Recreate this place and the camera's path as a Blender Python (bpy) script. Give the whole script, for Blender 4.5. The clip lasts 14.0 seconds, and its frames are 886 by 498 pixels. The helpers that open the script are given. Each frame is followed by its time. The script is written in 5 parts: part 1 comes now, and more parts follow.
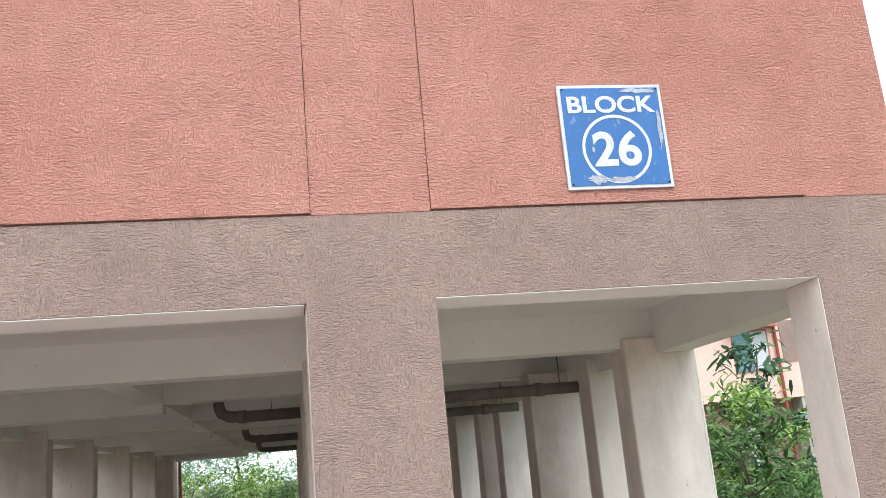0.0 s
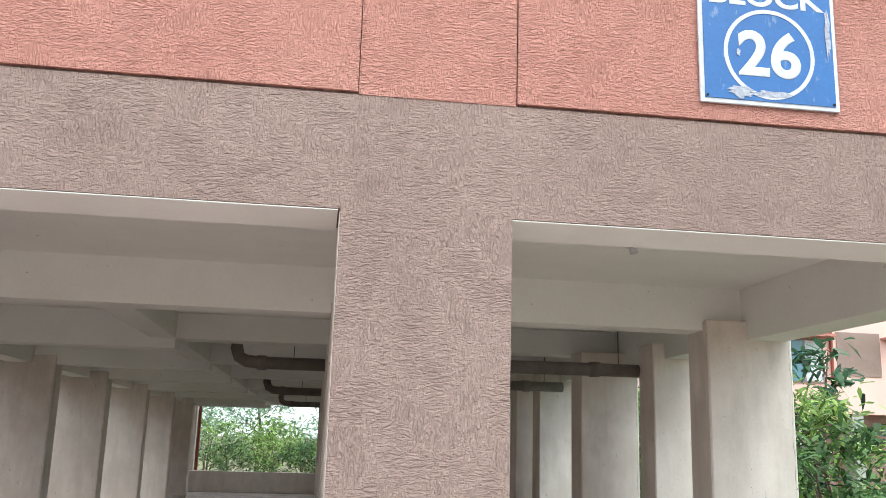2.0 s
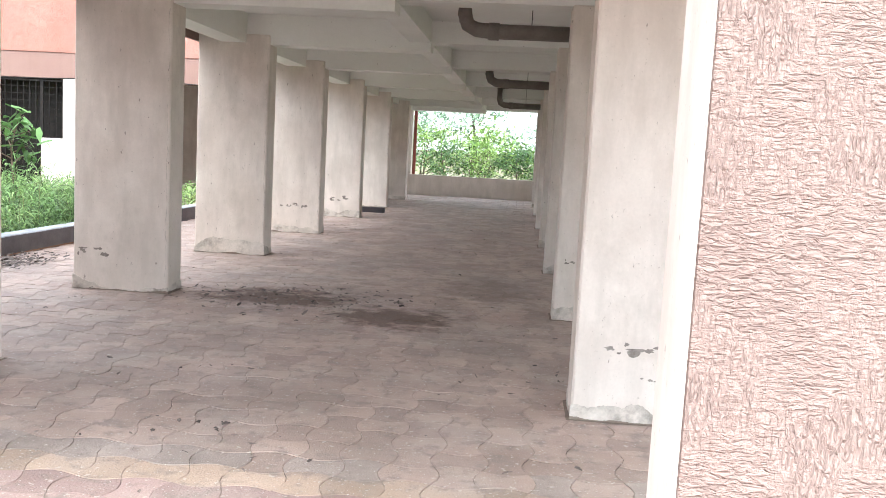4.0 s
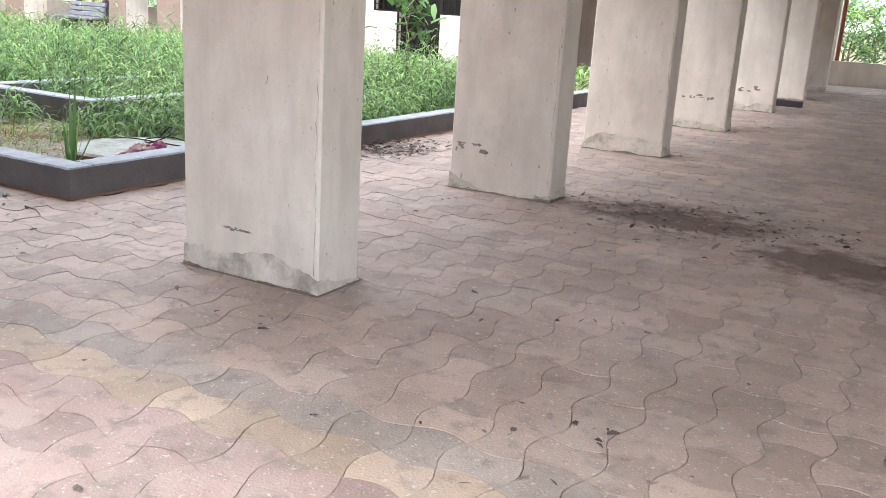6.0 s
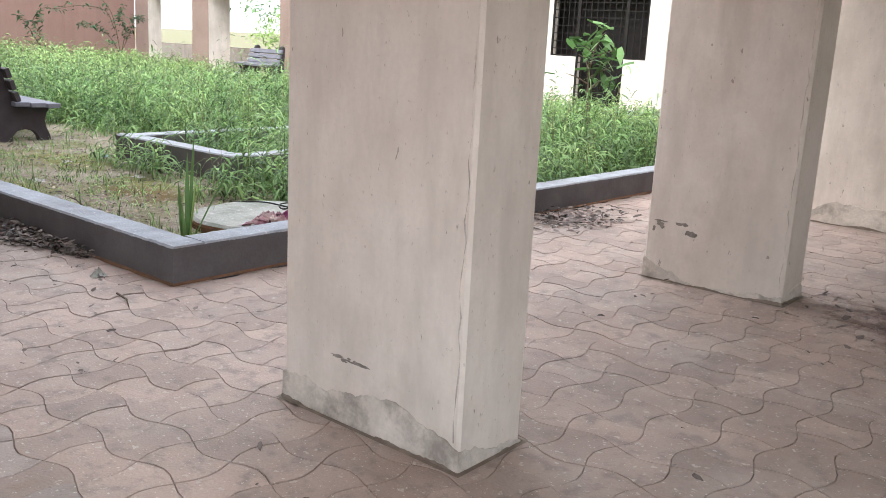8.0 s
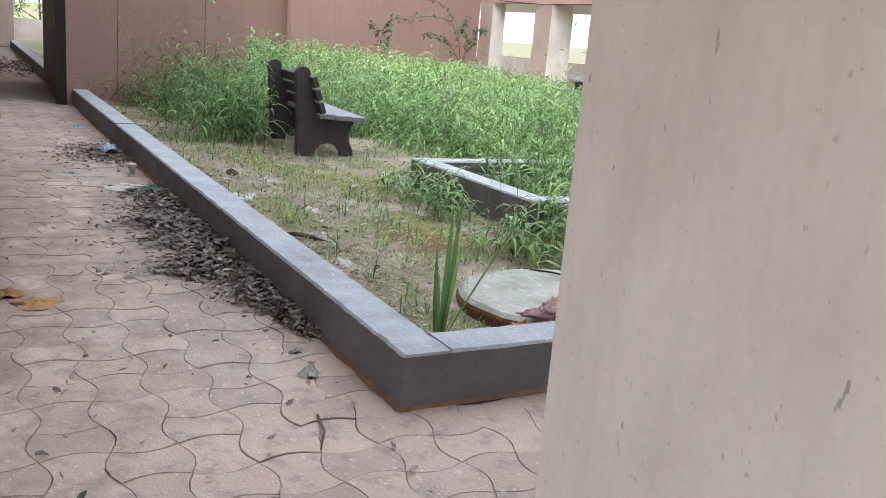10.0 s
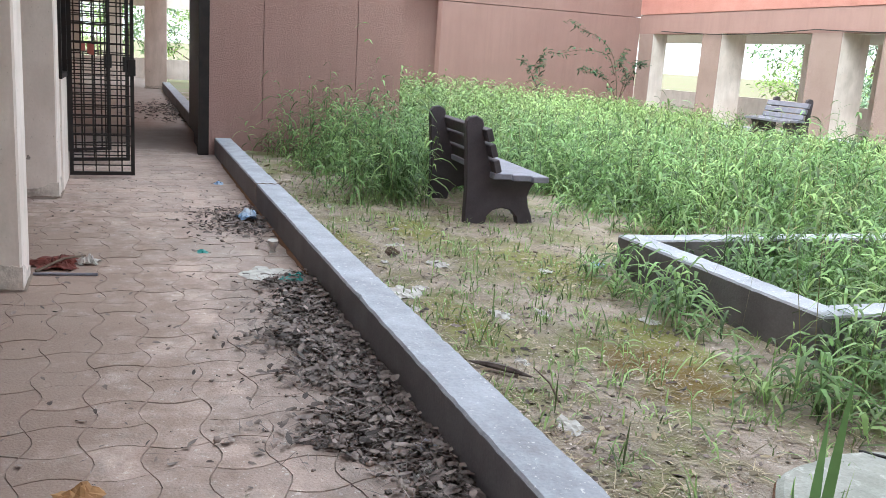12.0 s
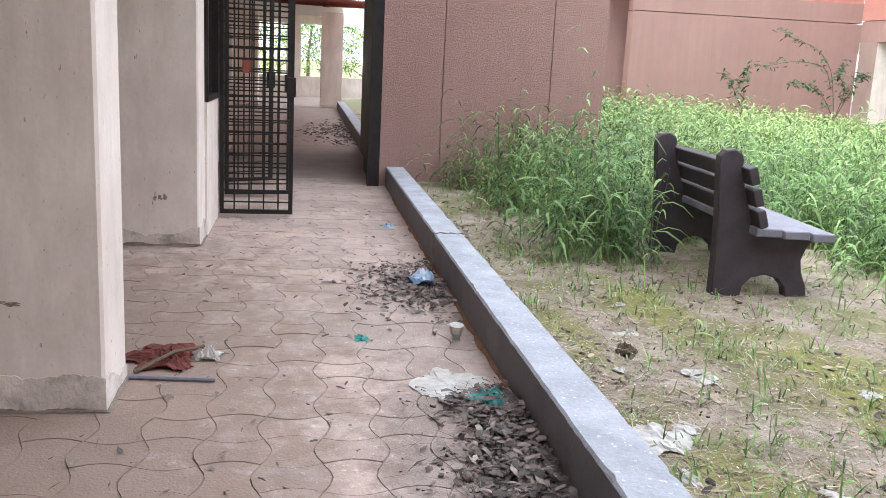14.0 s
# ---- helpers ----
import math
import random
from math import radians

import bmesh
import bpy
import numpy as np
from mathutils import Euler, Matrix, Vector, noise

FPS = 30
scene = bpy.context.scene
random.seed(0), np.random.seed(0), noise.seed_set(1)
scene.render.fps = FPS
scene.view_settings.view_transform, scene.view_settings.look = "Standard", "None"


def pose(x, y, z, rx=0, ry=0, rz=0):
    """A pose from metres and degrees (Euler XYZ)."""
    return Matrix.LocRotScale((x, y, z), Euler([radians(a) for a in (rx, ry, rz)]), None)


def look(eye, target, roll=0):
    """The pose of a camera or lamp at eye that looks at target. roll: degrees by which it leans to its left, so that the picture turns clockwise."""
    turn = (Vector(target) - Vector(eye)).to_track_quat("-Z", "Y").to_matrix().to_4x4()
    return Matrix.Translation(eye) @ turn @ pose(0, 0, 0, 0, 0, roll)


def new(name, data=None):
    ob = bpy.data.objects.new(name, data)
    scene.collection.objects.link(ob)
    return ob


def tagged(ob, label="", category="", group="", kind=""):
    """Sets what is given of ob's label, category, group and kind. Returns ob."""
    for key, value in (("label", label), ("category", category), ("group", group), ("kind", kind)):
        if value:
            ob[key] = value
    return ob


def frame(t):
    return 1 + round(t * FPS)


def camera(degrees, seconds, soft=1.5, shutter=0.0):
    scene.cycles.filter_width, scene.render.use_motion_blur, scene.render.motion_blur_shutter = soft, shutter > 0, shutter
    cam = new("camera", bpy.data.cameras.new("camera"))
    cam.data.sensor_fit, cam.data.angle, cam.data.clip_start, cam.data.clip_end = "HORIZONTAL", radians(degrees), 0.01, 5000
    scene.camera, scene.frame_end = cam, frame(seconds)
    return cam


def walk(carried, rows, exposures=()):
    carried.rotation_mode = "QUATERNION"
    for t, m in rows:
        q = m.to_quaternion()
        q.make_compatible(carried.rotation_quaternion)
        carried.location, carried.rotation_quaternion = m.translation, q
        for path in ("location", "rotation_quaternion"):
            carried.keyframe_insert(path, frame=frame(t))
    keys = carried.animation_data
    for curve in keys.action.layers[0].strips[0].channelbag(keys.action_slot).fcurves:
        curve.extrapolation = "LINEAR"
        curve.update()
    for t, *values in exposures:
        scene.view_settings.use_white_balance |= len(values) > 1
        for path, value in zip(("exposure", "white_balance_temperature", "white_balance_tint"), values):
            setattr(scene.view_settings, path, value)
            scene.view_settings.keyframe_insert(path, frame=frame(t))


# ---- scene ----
cam = camera(53.0, 14.0, soft=0.85)
PATH = [
    (0, (-0.262, 0.278, 1.694), (0.092, 2.19, 2.165), -5.1),
    (0.5, (-0.315, 0.502, 1.731), (0.096, 2.397, 2.22), -3.4),
    (1, (-0.256, 0.756, 1.722), (0.175, 2.645, 2.219), -2.4),
    (1.5, (-0.155, 1.041, 1.743), (0.243, 2.935, 2.246), -1.7),
    (2, (-0.208, 1.381, 1.691), (0.052, 3.319, 2.112), 1.7),
    (2.2, (-0.232, 1.535, 1.647), (-0.07, 3.506, 1.946), 3.2),
    (2.5, (-0.27, 1.77, 1.559), (-0.193, 3.764, 1.704), 2.1),
    (3, (-0.28, 2.131, 1.453), (-0.316, 4.13, 1.41), 2.0),
    (3.2, (-0.327, 2.294, 1.418), (-0.408, 4.29, 1.316), 2.5),
    (5.3, (-0.781, 3.746, 1.363), (-1.232, 5.648, 0.941), 2.1),
    (5.5, (-0.864, 3.909, 1.361), (-1.453, 5.756, 0.872), 2.6),
    (6, (-1.052, 4.224, 1.374), (-1.978, 5.917, 0.846), 3.5),
    (6.5, (-1.351, 4.451, 1.396), (-2.354, 6.098, 0.865), 3.5),
    (7, (-1.535, 4.724, 1.346), (-2.569, 6.357, 0.832), 3.6),
    (7.2, (-1.586, 4.867, 1.334), (-2.669, 6.473, 0.833), 3.3),
    (9.3, (-2.682, 6.219, 1.362), (-4.145, 7.508, 0.914), 4.0),
    (9.5, (-2.829, 6.337, 1.343), (-4.339, 7.566, 0.885), 4.0),
    (10, (-3.233, 6.637, 1.336), (-4.933, 7.582, 0.87), 4.8),
    (10.5, (-3.655, 6.753, 1.34), (-5.409, 7.598, 0.884), 5.0),
    (11, (-4.098, 6.848, 1.333), (-5.875, 7.644, 0.877), 4.6),
    (11.5, (-4.506, 6.934, 1.377), (-6.316, 7.664, 0.94), 4.0),
    (12, (-4.946, 6.938, 1.371), (-6.783, 7.61, 0.952), 3.7),
    (12.5, (-5.389, 6.995, 1.363), (-7.263, 7.574, 0.973), 3.6),
    (13, (-5.83, 7.058, 1.348), (-7.725, 7.572, 0.966), 3.5),
    (13.5, (-6.225, 7.053, 1.346), (-8.129, 7.527, 0.959), 3.3),
    (14, (-6.774, 7.134, 1.332), (-8.708, 7.443, 0.927), 2.9),
]
EXPOSURES = [(0, 0.80, 6000, 2), (0.5, 0.74, 6000, 2), (2.0, 0.87, 5950, 0), (2.5, 1.22, 5880, -3), (3.0, 1.60, 5850, -1), (5.3, 2.16, 5900, 4), (5.5, 2.18, 5900, 4), (6.0, 1.82, 5980, 4), (6.5, 1.71, 6100, 5), (7.2, 1.64, 6150, 5), (9.3, 1.52, 6150, 5), (10, 1.52, 6000, 3), (11, 1.56, 5800, 1), (12, 1.67, 5950, 3), (13, 1.80, 6000, 5), (14, 1.94, 6050, 7)]
walk(cam, [(t, look(eye, target, roll)) for t, eye, target, roll in PATH], exposures=EXPOSURES)

# world, sun and exposure: a bright overcast day
world = bpy.data.worlds.new("world")
scene.world = world
world.use_nodes = True
wn, wl = world.node_tree.nodes, world.node_tree.links
sky = wn.new("ShaderNodeTexSky")
sky.sky_type, sky.sun_disc = "NISHITA", False
sky.sun_elevation, sky.sun_rotation = radians(51), radians(210)
sky.air_density, sky.dust_density, sky.ozone_density = 1.0, 4.0, 1.0
haze = wn.new("ShaderNodeMixRGB")
haze.inputs[0].default_value, haze.inputs[2].default_value = 0.62, (9.5, 9.6, 9.8, 1)
wl.new(sky.outputs[0], haze.inputs[1])
wl.new(haze.outputs[0], wn["Background"].inputs[0])
wn["Background"].inputs[1].default_value = 0.15
sun = new("sun", bpy.data.lights.new("sun", "SUN"))
sun.data.energy, sun.data.angle, sun.data.color = 1.2, radians(25), (1.0, 0.95, 0.88)
sun.matrix_world = look((4, -7, 10), (0, 0, 0))


# ---------------------------------------------------------------- materials
def make_mat(name, base, second=None, scale=3.0, amount=0.5, rough=0.85, metal=0.0, grain=60.0, bump=0.15, bump_scale=80.0, island=0.0, obj=0.0, spec=0.3, mottle=0.17):
    """A surface with variation at two scales, grain and fine relief."""
    m = bpy.data.materials.new(name)
    m.use_nodes = True
    n, l = m.node_tree.nodes, m.node_tree.links
    b = n["Principled BSDF"]
    geo = n.new("ShaderNodeNewGeometry")
    big, fine = n.new("ShaderNodeTexNoise"), n.new("ShaderNodeTexNoise")
    big.inputs["Scale"].default_value, big.inputs["Detail"].default_value, big.inputs["Roughness"].default_value = scale, 6, 0.62
    fine.inputs["Scale"].default_value, fine.inputs["Detail"].default_value = grain, 4
    l.new(geo.outputs["Position"], big.inputs["Vector"])
    l.new(geo.outputs["Position"], fine.inputs["Vector"])
    ramp = n.new("ShaderNodeValToRGB")
    ramp.color_ramp.elements[0].position, ramp.color_ramp.elements[1].position = 0.36, 0.68
    second = second or tuple(c * 0.75 for c in base)
    ramp.color_ramp.elements[0].color = (*(s * amount + c * (1 - amount) for s, c in zip(second, base)), 1)
    ramp.color_ramp.elements[1].color = (*base, 1)
    l.new(big.outputs["Fac"], ramp.inputs[0])
    hsv = n.new("ShaderNodeHueSaturation")
    val = n.new("ShaderNodeMapRange")
    val.inputs["To Min"].default_value, val.inputs["To Max"].default_value = 1 - mottle, 1 + mottle
    l.new(fine.outputs["Fac"], val.inputs["Value"])
    l.new(ramp.outputs[0], hsv.inputs["Color"])
    last = val.outputs[0]
    for share, socket in ((island, ("geo", "Random Per Island")), (obj, ("obj", "Random"))):
        if share:
            src = geo if socket[0] == "geo" else n.new("ShaderNodeObjectInfo")
            rng = n.new("ShaderNodeMapRange")
            rng.inputs["To Min"].default_value, rng.inputs["To Max"].default_value = 1 - share, 1 + share
            l.new(src.outputs[socket[1]], rng.inputs["Value"])
            mul = n.new("ShaderNodeMath")
            mul.operation = "MULTIPLY"
            l.new(last, mul.inputs[0])
            l.new(rng.outputs[0], mul.inputs[1])
            last = mul.outputs[0]
    l.new(last, hsv.inputs["Value"])
    l.new(hsv.outputs[0], b.inputs["Base Color"])
    b.inputs["Roughness"].default_value, b.inputs["Metallic"].default_value = rough, metal
    b.inputs["Specular IOR Level"].default_value = spec
    if bump:
        bn, bp = n.new("ShaderNodeTexNoise"), n.new("ShaderNodeBump")
        bn.inputs["Scale"].default_value, bn.inputs["Detail"].default_value = bump_scale, 5
        bp.inputs["Strength"].default_value, bp.inputs["Distance"].default_value = bump, 0.01
        l.new(geo.outputs["Position"], bn.inputs["Vector"])
        l.new(bn.outputs["Fac"], bp.inputs["Height"])
        l.new(bp.outputs[0], b.inputs["Normal"])
    return m


def add_mix(m, factor, colour):
    """Lay one more colour over the base colour of m where factor (a socket) is high."""
    n, l = m.node_tree.nodes, m.node_tree.links
    b = n["Principled BSDF"]
    old = b.inputs["Base Color"].links[0].from_socket
    mix = n.new("ShaderNodeMixRGB")
    mix.inputs[2].default_value = (*colour, 1)
    l.new(old, mix.inputs[1])
    l.new(factor, mix.inputs[0])
    l.new(mix.outputs[0], b.inputs["Base Color"])


def noise_mask(m, scale, lo, hi, stretch=(1, 1, 1), strength=1.0, detail=6.0):
    n, l = m.node_tree.nodes, m.node_tree.links
    geo, mp, tx, rg = n.new("ShaderNodeNewGeometry"), n.new("ShaderNodeMapping"), n.new("ShaderNodeTexNoise"), n.new("ShaderNodeMapRange")
    mp.inputs["Scale"].default_value = stretch
    tx.inputs["Scale"].default_value, tx.inputs["Detail"].default_value, tx.inputs["Roughness"].default_value = scale, detail, 0.65
    rg.inputs["From Min"].default_value, rg.inputs["From Max"].default_value, rg.inputs["To Max"].default_value = lo, hi, strength
    l.new(geo.outputs["Position"], mp.inputs["Vector"])
    l.new(mp.outputs[0], tx.inputs["Vector"])
    l.new(tx.outputs["Fac"], rg.inputs["Value"])
    return rg.outputs[0]


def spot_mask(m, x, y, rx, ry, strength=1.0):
    """A ragged patch of colour, such as a stain, round a place on the floor."""
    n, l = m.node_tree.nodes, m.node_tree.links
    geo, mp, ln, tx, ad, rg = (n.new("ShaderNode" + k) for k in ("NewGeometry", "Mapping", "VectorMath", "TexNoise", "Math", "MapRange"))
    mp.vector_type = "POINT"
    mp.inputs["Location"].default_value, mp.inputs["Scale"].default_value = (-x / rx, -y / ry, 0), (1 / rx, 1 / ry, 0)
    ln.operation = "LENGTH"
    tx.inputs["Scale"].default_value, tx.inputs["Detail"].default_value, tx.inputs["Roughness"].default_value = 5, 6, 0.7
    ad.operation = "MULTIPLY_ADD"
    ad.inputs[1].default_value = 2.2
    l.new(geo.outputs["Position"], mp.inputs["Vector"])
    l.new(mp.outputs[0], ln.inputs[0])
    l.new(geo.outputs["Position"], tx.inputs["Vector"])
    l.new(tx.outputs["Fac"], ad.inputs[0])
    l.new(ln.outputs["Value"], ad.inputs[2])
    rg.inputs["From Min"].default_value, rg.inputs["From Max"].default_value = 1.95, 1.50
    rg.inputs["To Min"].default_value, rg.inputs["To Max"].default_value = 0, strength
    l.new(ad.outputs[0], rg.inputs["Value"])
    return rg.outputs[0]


def comb_relief(m, strength=0.95, distance=0.010, upright=0.55, groove_shade=0.10):
    """Combed plaster: short strokes, in patches lying and standing."""
    n, l = m.node_tree.nodes, m.node_tree.links
    geo = n.new("ShaderNodeNewGeometry")
    outs = []
    for st in ((34, 34, 112), (112, 112, 34)):
        mp, tx = n.new("ShaderNodeMapping"), n.new("ShaderNodeTexNoise")
        mp.inputs["Scale"].default_value = st
        tx.inputs["Scale"].default_value, tx.inputs["Detail"].default_value, tx.inputs["Distortion"].default_value = 1.0, 4, 1.1
        l.new(geo.outputs["Position"], mp.inputs["Vector"])
        l.new(mp.outputs[0], tx.inputs["Vector"])
        outs.append(tx.outputs["Fac"])
    pt, rg, mx = n.new("ShaderNodeTexNoise"), n.new("ShaderNodeMapRange"), n.new("ShaderNodeMixRGB")
    pt.inputs["Scale"].default_value, pt.inputs["Detail"].default_value = 6, 6
    rg.inputs["From Min"].default_value, rg.inputs["From Max"].default_value = upright - 0.06, upright + 0.14
    l.new(geo.outputs["Position"], pt.inputs["Vector"])
    l.new(pt.outputs["Fac"], rg.inputs["Value"])
    l.new(rg.outputs[0], mx.inputs[0])
    l.new(outs[0], mx.inputs[1])
    l.new(outs[1], mx.inputs[2])
    shape = n.new("ShaderNodeMapRange")
    shape.inputs["From Min"].default_value, shape.inputs["From Max"].default_value = 0.28, 0.68
    l.new(mx.outputs[0], shape.inputs["Value"])
    bp = n.new("ShaderNodeBump")
    bp.inputs["Strength"].default_value, bp.inputs["Distance"].default_value = strength, distance
    l.new(shape.outputs[0], bp.inputs["Height"])
    l.new(bp.outputs[0], n["Principled BSDF"].inputs["Normal"])
    # shade of the hollows between strokes, mixed into the plaster colour
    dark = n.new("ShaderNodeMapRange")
    dark.inputs["To Min"].default_value, dark.inputs["To Max"].default_value = groove_shade, 0.0
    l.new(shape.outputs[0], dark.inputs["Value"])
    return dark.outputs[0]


PINK = make_mat("pink_plaster", (0.72, 0.36, 0.30), (0.60, 0.27, 0.22), 1.0, 0.8, 0.9, bump=0)
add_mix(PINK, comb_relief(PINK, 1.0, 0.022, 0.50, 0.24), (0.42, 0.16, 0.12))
BROWN = make_mat("brown_plaster", (0.378, 0.276, 0.240), (0.286, 0.203, 0.176), 1.1, 0.7, 0.9, bump=0)
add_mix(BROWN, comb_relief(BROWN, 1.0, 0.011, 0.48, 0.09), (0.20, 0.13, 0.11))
COURT = make_mat("court_plaster", (0.34, 0.217, 0.188), (0.28, 0.172, 0.15), 0.9, 0.6, 0.9, bump=0)
add_mix(COURT, noise_mask(COURT, 1.0, 0.45, 0.8, (6, 6, 0.5), 0.35), (0.22, 0.14, 0.12))
add_mix(COURT, comb_relief(COURT, 0.6), (0.22, 0.125, 0.10))
WHITE = make_mat("white_wash", (0.785, 0.715, 0.66), (0.64, 0.565, 0.51), 1.8, 0.9, 0.88, bump=0.10, bump_scale=35, mottle=0.06)
add_mix(WHITE, noise_mask(WHITE, 1.6, 0.44, 0.68, (3.5, 3.5, 0.8), 0.65), (0.56, 0.50, 0.45))
add_mix(WHITE, noise_mask(WHITE, 2.2, 0.57, 0.74, (1, 1, 0.6), 0.45), (0.42, 0.38, 0.33))
add_mix(WHITE, noise_mask(WHITE, 30, 0.69, 0.73, (1, 1, 0.45), 0.55, 3), (0.13, 0.10, 0.085))
add_mix(WHITE, noise_mask(WHITE, 55, 0.66, 0.72, (1, 1, 0.7), 0.45, 3), (0.33, 0.27, 0.23))
CEIL = make_mat("ceiling_wash", (0.82, 0.82, 0.785), (0.73, 0.72, 0.68), 1.2, 0.7, 0.9, bump=0.08, mottle=0.05)
add_mix(CEIL, noise_mask(CEIL, 16, 0.71, 0.74, (1, 1, 1), 0.5, 3), (0.25, 0.21, 0.17))
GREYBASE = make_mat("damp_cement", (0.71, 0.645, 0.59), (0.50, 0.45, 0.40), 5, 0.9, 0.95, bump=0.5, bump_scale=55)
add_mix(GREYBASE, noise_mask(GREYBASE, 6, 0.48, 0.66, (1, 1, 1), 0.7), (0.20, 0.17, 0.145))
# kerb sides, much darker than the tops below
KERBSIDE = make_mat("dark_kerb_side", (0.155, 0.145, 0.15), (0.095, 0.086, 0.09), 3, 0.8, 0.75, bump=0.2)
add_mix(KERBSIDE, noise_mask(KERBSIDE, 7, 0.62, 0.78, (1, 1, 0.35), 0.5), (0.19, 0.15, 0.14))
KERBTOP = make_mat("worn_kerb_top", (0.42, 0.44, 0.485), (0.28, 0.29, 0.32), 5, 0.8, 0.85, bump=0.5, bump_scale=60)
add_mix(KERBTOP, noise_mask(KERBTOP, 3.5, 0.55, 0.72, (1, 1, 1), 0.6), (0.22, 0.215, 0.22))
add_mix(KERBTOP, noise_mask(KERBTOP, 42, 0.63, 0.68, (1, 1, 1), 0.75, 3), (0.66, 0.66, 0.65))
SOIL = make_mat("sandy_soil", (0.43, 0.36, 0.305), (0.22, 0.175, 0.135), 5.5, 0.9, 0.95, grain=170, bump=1.0, bump_scale=90)
add_mix(SOIL, noise_mask(SOIL, 38, 0.60, 0.70, (1, 1, 1), 0.7, 3), (0.52, 0.47, 0.40))
add_mix(SOIL, noise_mask(SOIL, 24, 0.60, 0.72, (1, 1, 1), 0.7, 4), (0.12, 0.09, 0.06))
add_mix(SOIL, noise_mask(SOIL, 1.9, 0.45, 0.60, (1, 1, 1), 0.85), (0.17, 0.18, 0.065))
for sx, sy, rx_, ry_ in ((-10.2, 9.55, 1.1, 0.45), (-11.4, 9.05, 0.8, 0.3), (-9.1, 8.55, 0.7, 0.25), (-8.5, 9.45, 0.8, 0.3), (-10.9, 8.45, 0.7, 0.2)):
    add_mix(SOIL, spot_mask(SOIL, sx, sy, rx_, ry_, 0.8), (0.20, 0.205, 0.045))
add_mix(SOIL, spot_mask(SOIL, -8.15, 9.2, 0.55, 0.35, 0.85), (0.15, 0.095, 0.018))
GROUND = make_mat("outer_ground", (0.16, 0.17, 0.08), (0.20, 0.15, 0.10), 0.5, 0.8, 0.95)
CONCRETE = make_mat("weathered_concrete", (0.45, 0.45, 0.42), (0.28, 0.29, 0.25), 5, 0.9, 0.92, grain=90, bump=0.6, bump_scale=50)
add_mix(CONCRETE, noise_mask(CONCRETE, 20, 0.58, 0.7, (1, 1, 1), 0.6), (0.68, 0.68, 0.66))
JOINT = make_mat("joint_dirt", (0.17, 0.13, 0.11), (0.08, 0.06, 0.05), 8, 0.8, 0.95, bump=0.4)
add_mix(JOINT, noise_mask(JOINT, 3.4, 0.38, 0.52, (1, 1, 1), 0.92), (0.38, 0.30, 0.262))
FARFLOOR = make_mat("far_paving", (0.40, 0.32, 0.285), (0.31, 0.24, 0.21), 3, 0.8, 0.85, bump=0.3)


def paver_mat(name, base, second):
    m = make_mat(name, base, second, 1.7, 0.8, 0.72, grain=110, bump=0.45, bump_scale=90, island=0.15, obj=0.15, spec=0.35)
    add_mix(m, noise_mask(m, 0.75, 0.46, 0.70, (1, 1, 1), 0.6), (0.235, 0.195, 0.175))
    add_mix(m, noise_mask(m, 4.5, 0.55, 0.75, (1, 1, 1), 0.5), (0.29, 0.26, 0.245))
    add_mix(m, noise_mask(m, 1.9, 0.50, 0.68, (1, 1, 1), 0.55), (0.47, 0.395, 0.355))
    add_mix(m, noise_mask(m, 9, 0.52, 0.64, (1, 1, 1), 0.6), (0.25, 0.205, 0.18))
    add_mix(m, noise_mask(m, 24, 0.64, 0.69, (1, 1, 1), 0.6, 2), (0.60, 0.54, 0.49))
    add_mix(m, noise_mask(m, 70, 0.66, 0.70, (1, 1, 1), 0.7, 2), (0.68, 0.65, 0.61))
    # broad browner patch along the south part of the west walk
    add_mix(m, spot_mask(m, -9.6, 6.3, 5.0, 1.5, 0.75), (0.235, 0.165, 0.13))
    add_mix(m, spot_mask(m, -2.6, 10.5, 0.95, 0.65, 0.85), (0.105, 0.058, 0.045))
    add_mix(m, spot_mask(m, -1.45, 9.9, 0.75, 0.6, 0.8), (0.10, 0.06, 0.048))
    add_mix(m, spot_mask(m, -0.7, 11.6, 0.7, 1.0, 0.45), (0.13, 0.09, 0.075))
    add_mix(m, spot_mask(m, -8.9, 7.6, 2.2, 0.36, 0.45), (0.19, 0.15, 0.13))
    return m


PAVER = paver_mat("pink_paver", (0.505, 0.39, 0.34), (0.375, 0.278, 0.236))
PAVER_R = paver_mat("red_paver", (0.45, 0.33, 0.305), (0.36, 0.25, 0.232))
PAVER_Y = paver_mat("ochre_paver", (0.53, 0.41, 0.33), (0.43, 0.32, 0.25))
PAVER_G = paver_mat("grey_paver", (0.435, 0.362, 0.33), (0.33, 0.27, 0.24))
# steel black, also laid on surfaces that only stand in shade
BLACK = make_mat("black_steel_and_shade", (0.008, 0.007, 0.0075), (0.02, 0.015, 0.013), 8, 0.8, 0.55, bump=0.1)
BENCH_DARK = make_mat("bench_dark", (0.062, 0.052, 0.060), (0.04, 0.034, 0.04), 6, 0.8, 0.6, bump=0.2)
# paler grey than the bench ends
BENCH_TOP = make_mat("bench_slat_grey", (0.20, 0.20, 0.245), (0.14, 0.14, 0.17), 6, 0.8, 0.55, bump=0.2)
PIPE = make_mat("dirty_pipe", (0.20, 0.175, 0.16), (0.12, 0.10, 0.09), 5, 0.8, 0.6, bump=0.1)
REDPIPE = make_mat("red_oxide_pipe", (0.28, 0.075, 0.055), (0.2, 0.05, 0.04), 5, 0.6, 0.5)
BLUE = make_mat("sign_blue", (0.028, 0.125, 0.36), (0.022, 0.09, 0.27), 4, 0.6, 0.35, bump=0.05, spec=0.5)
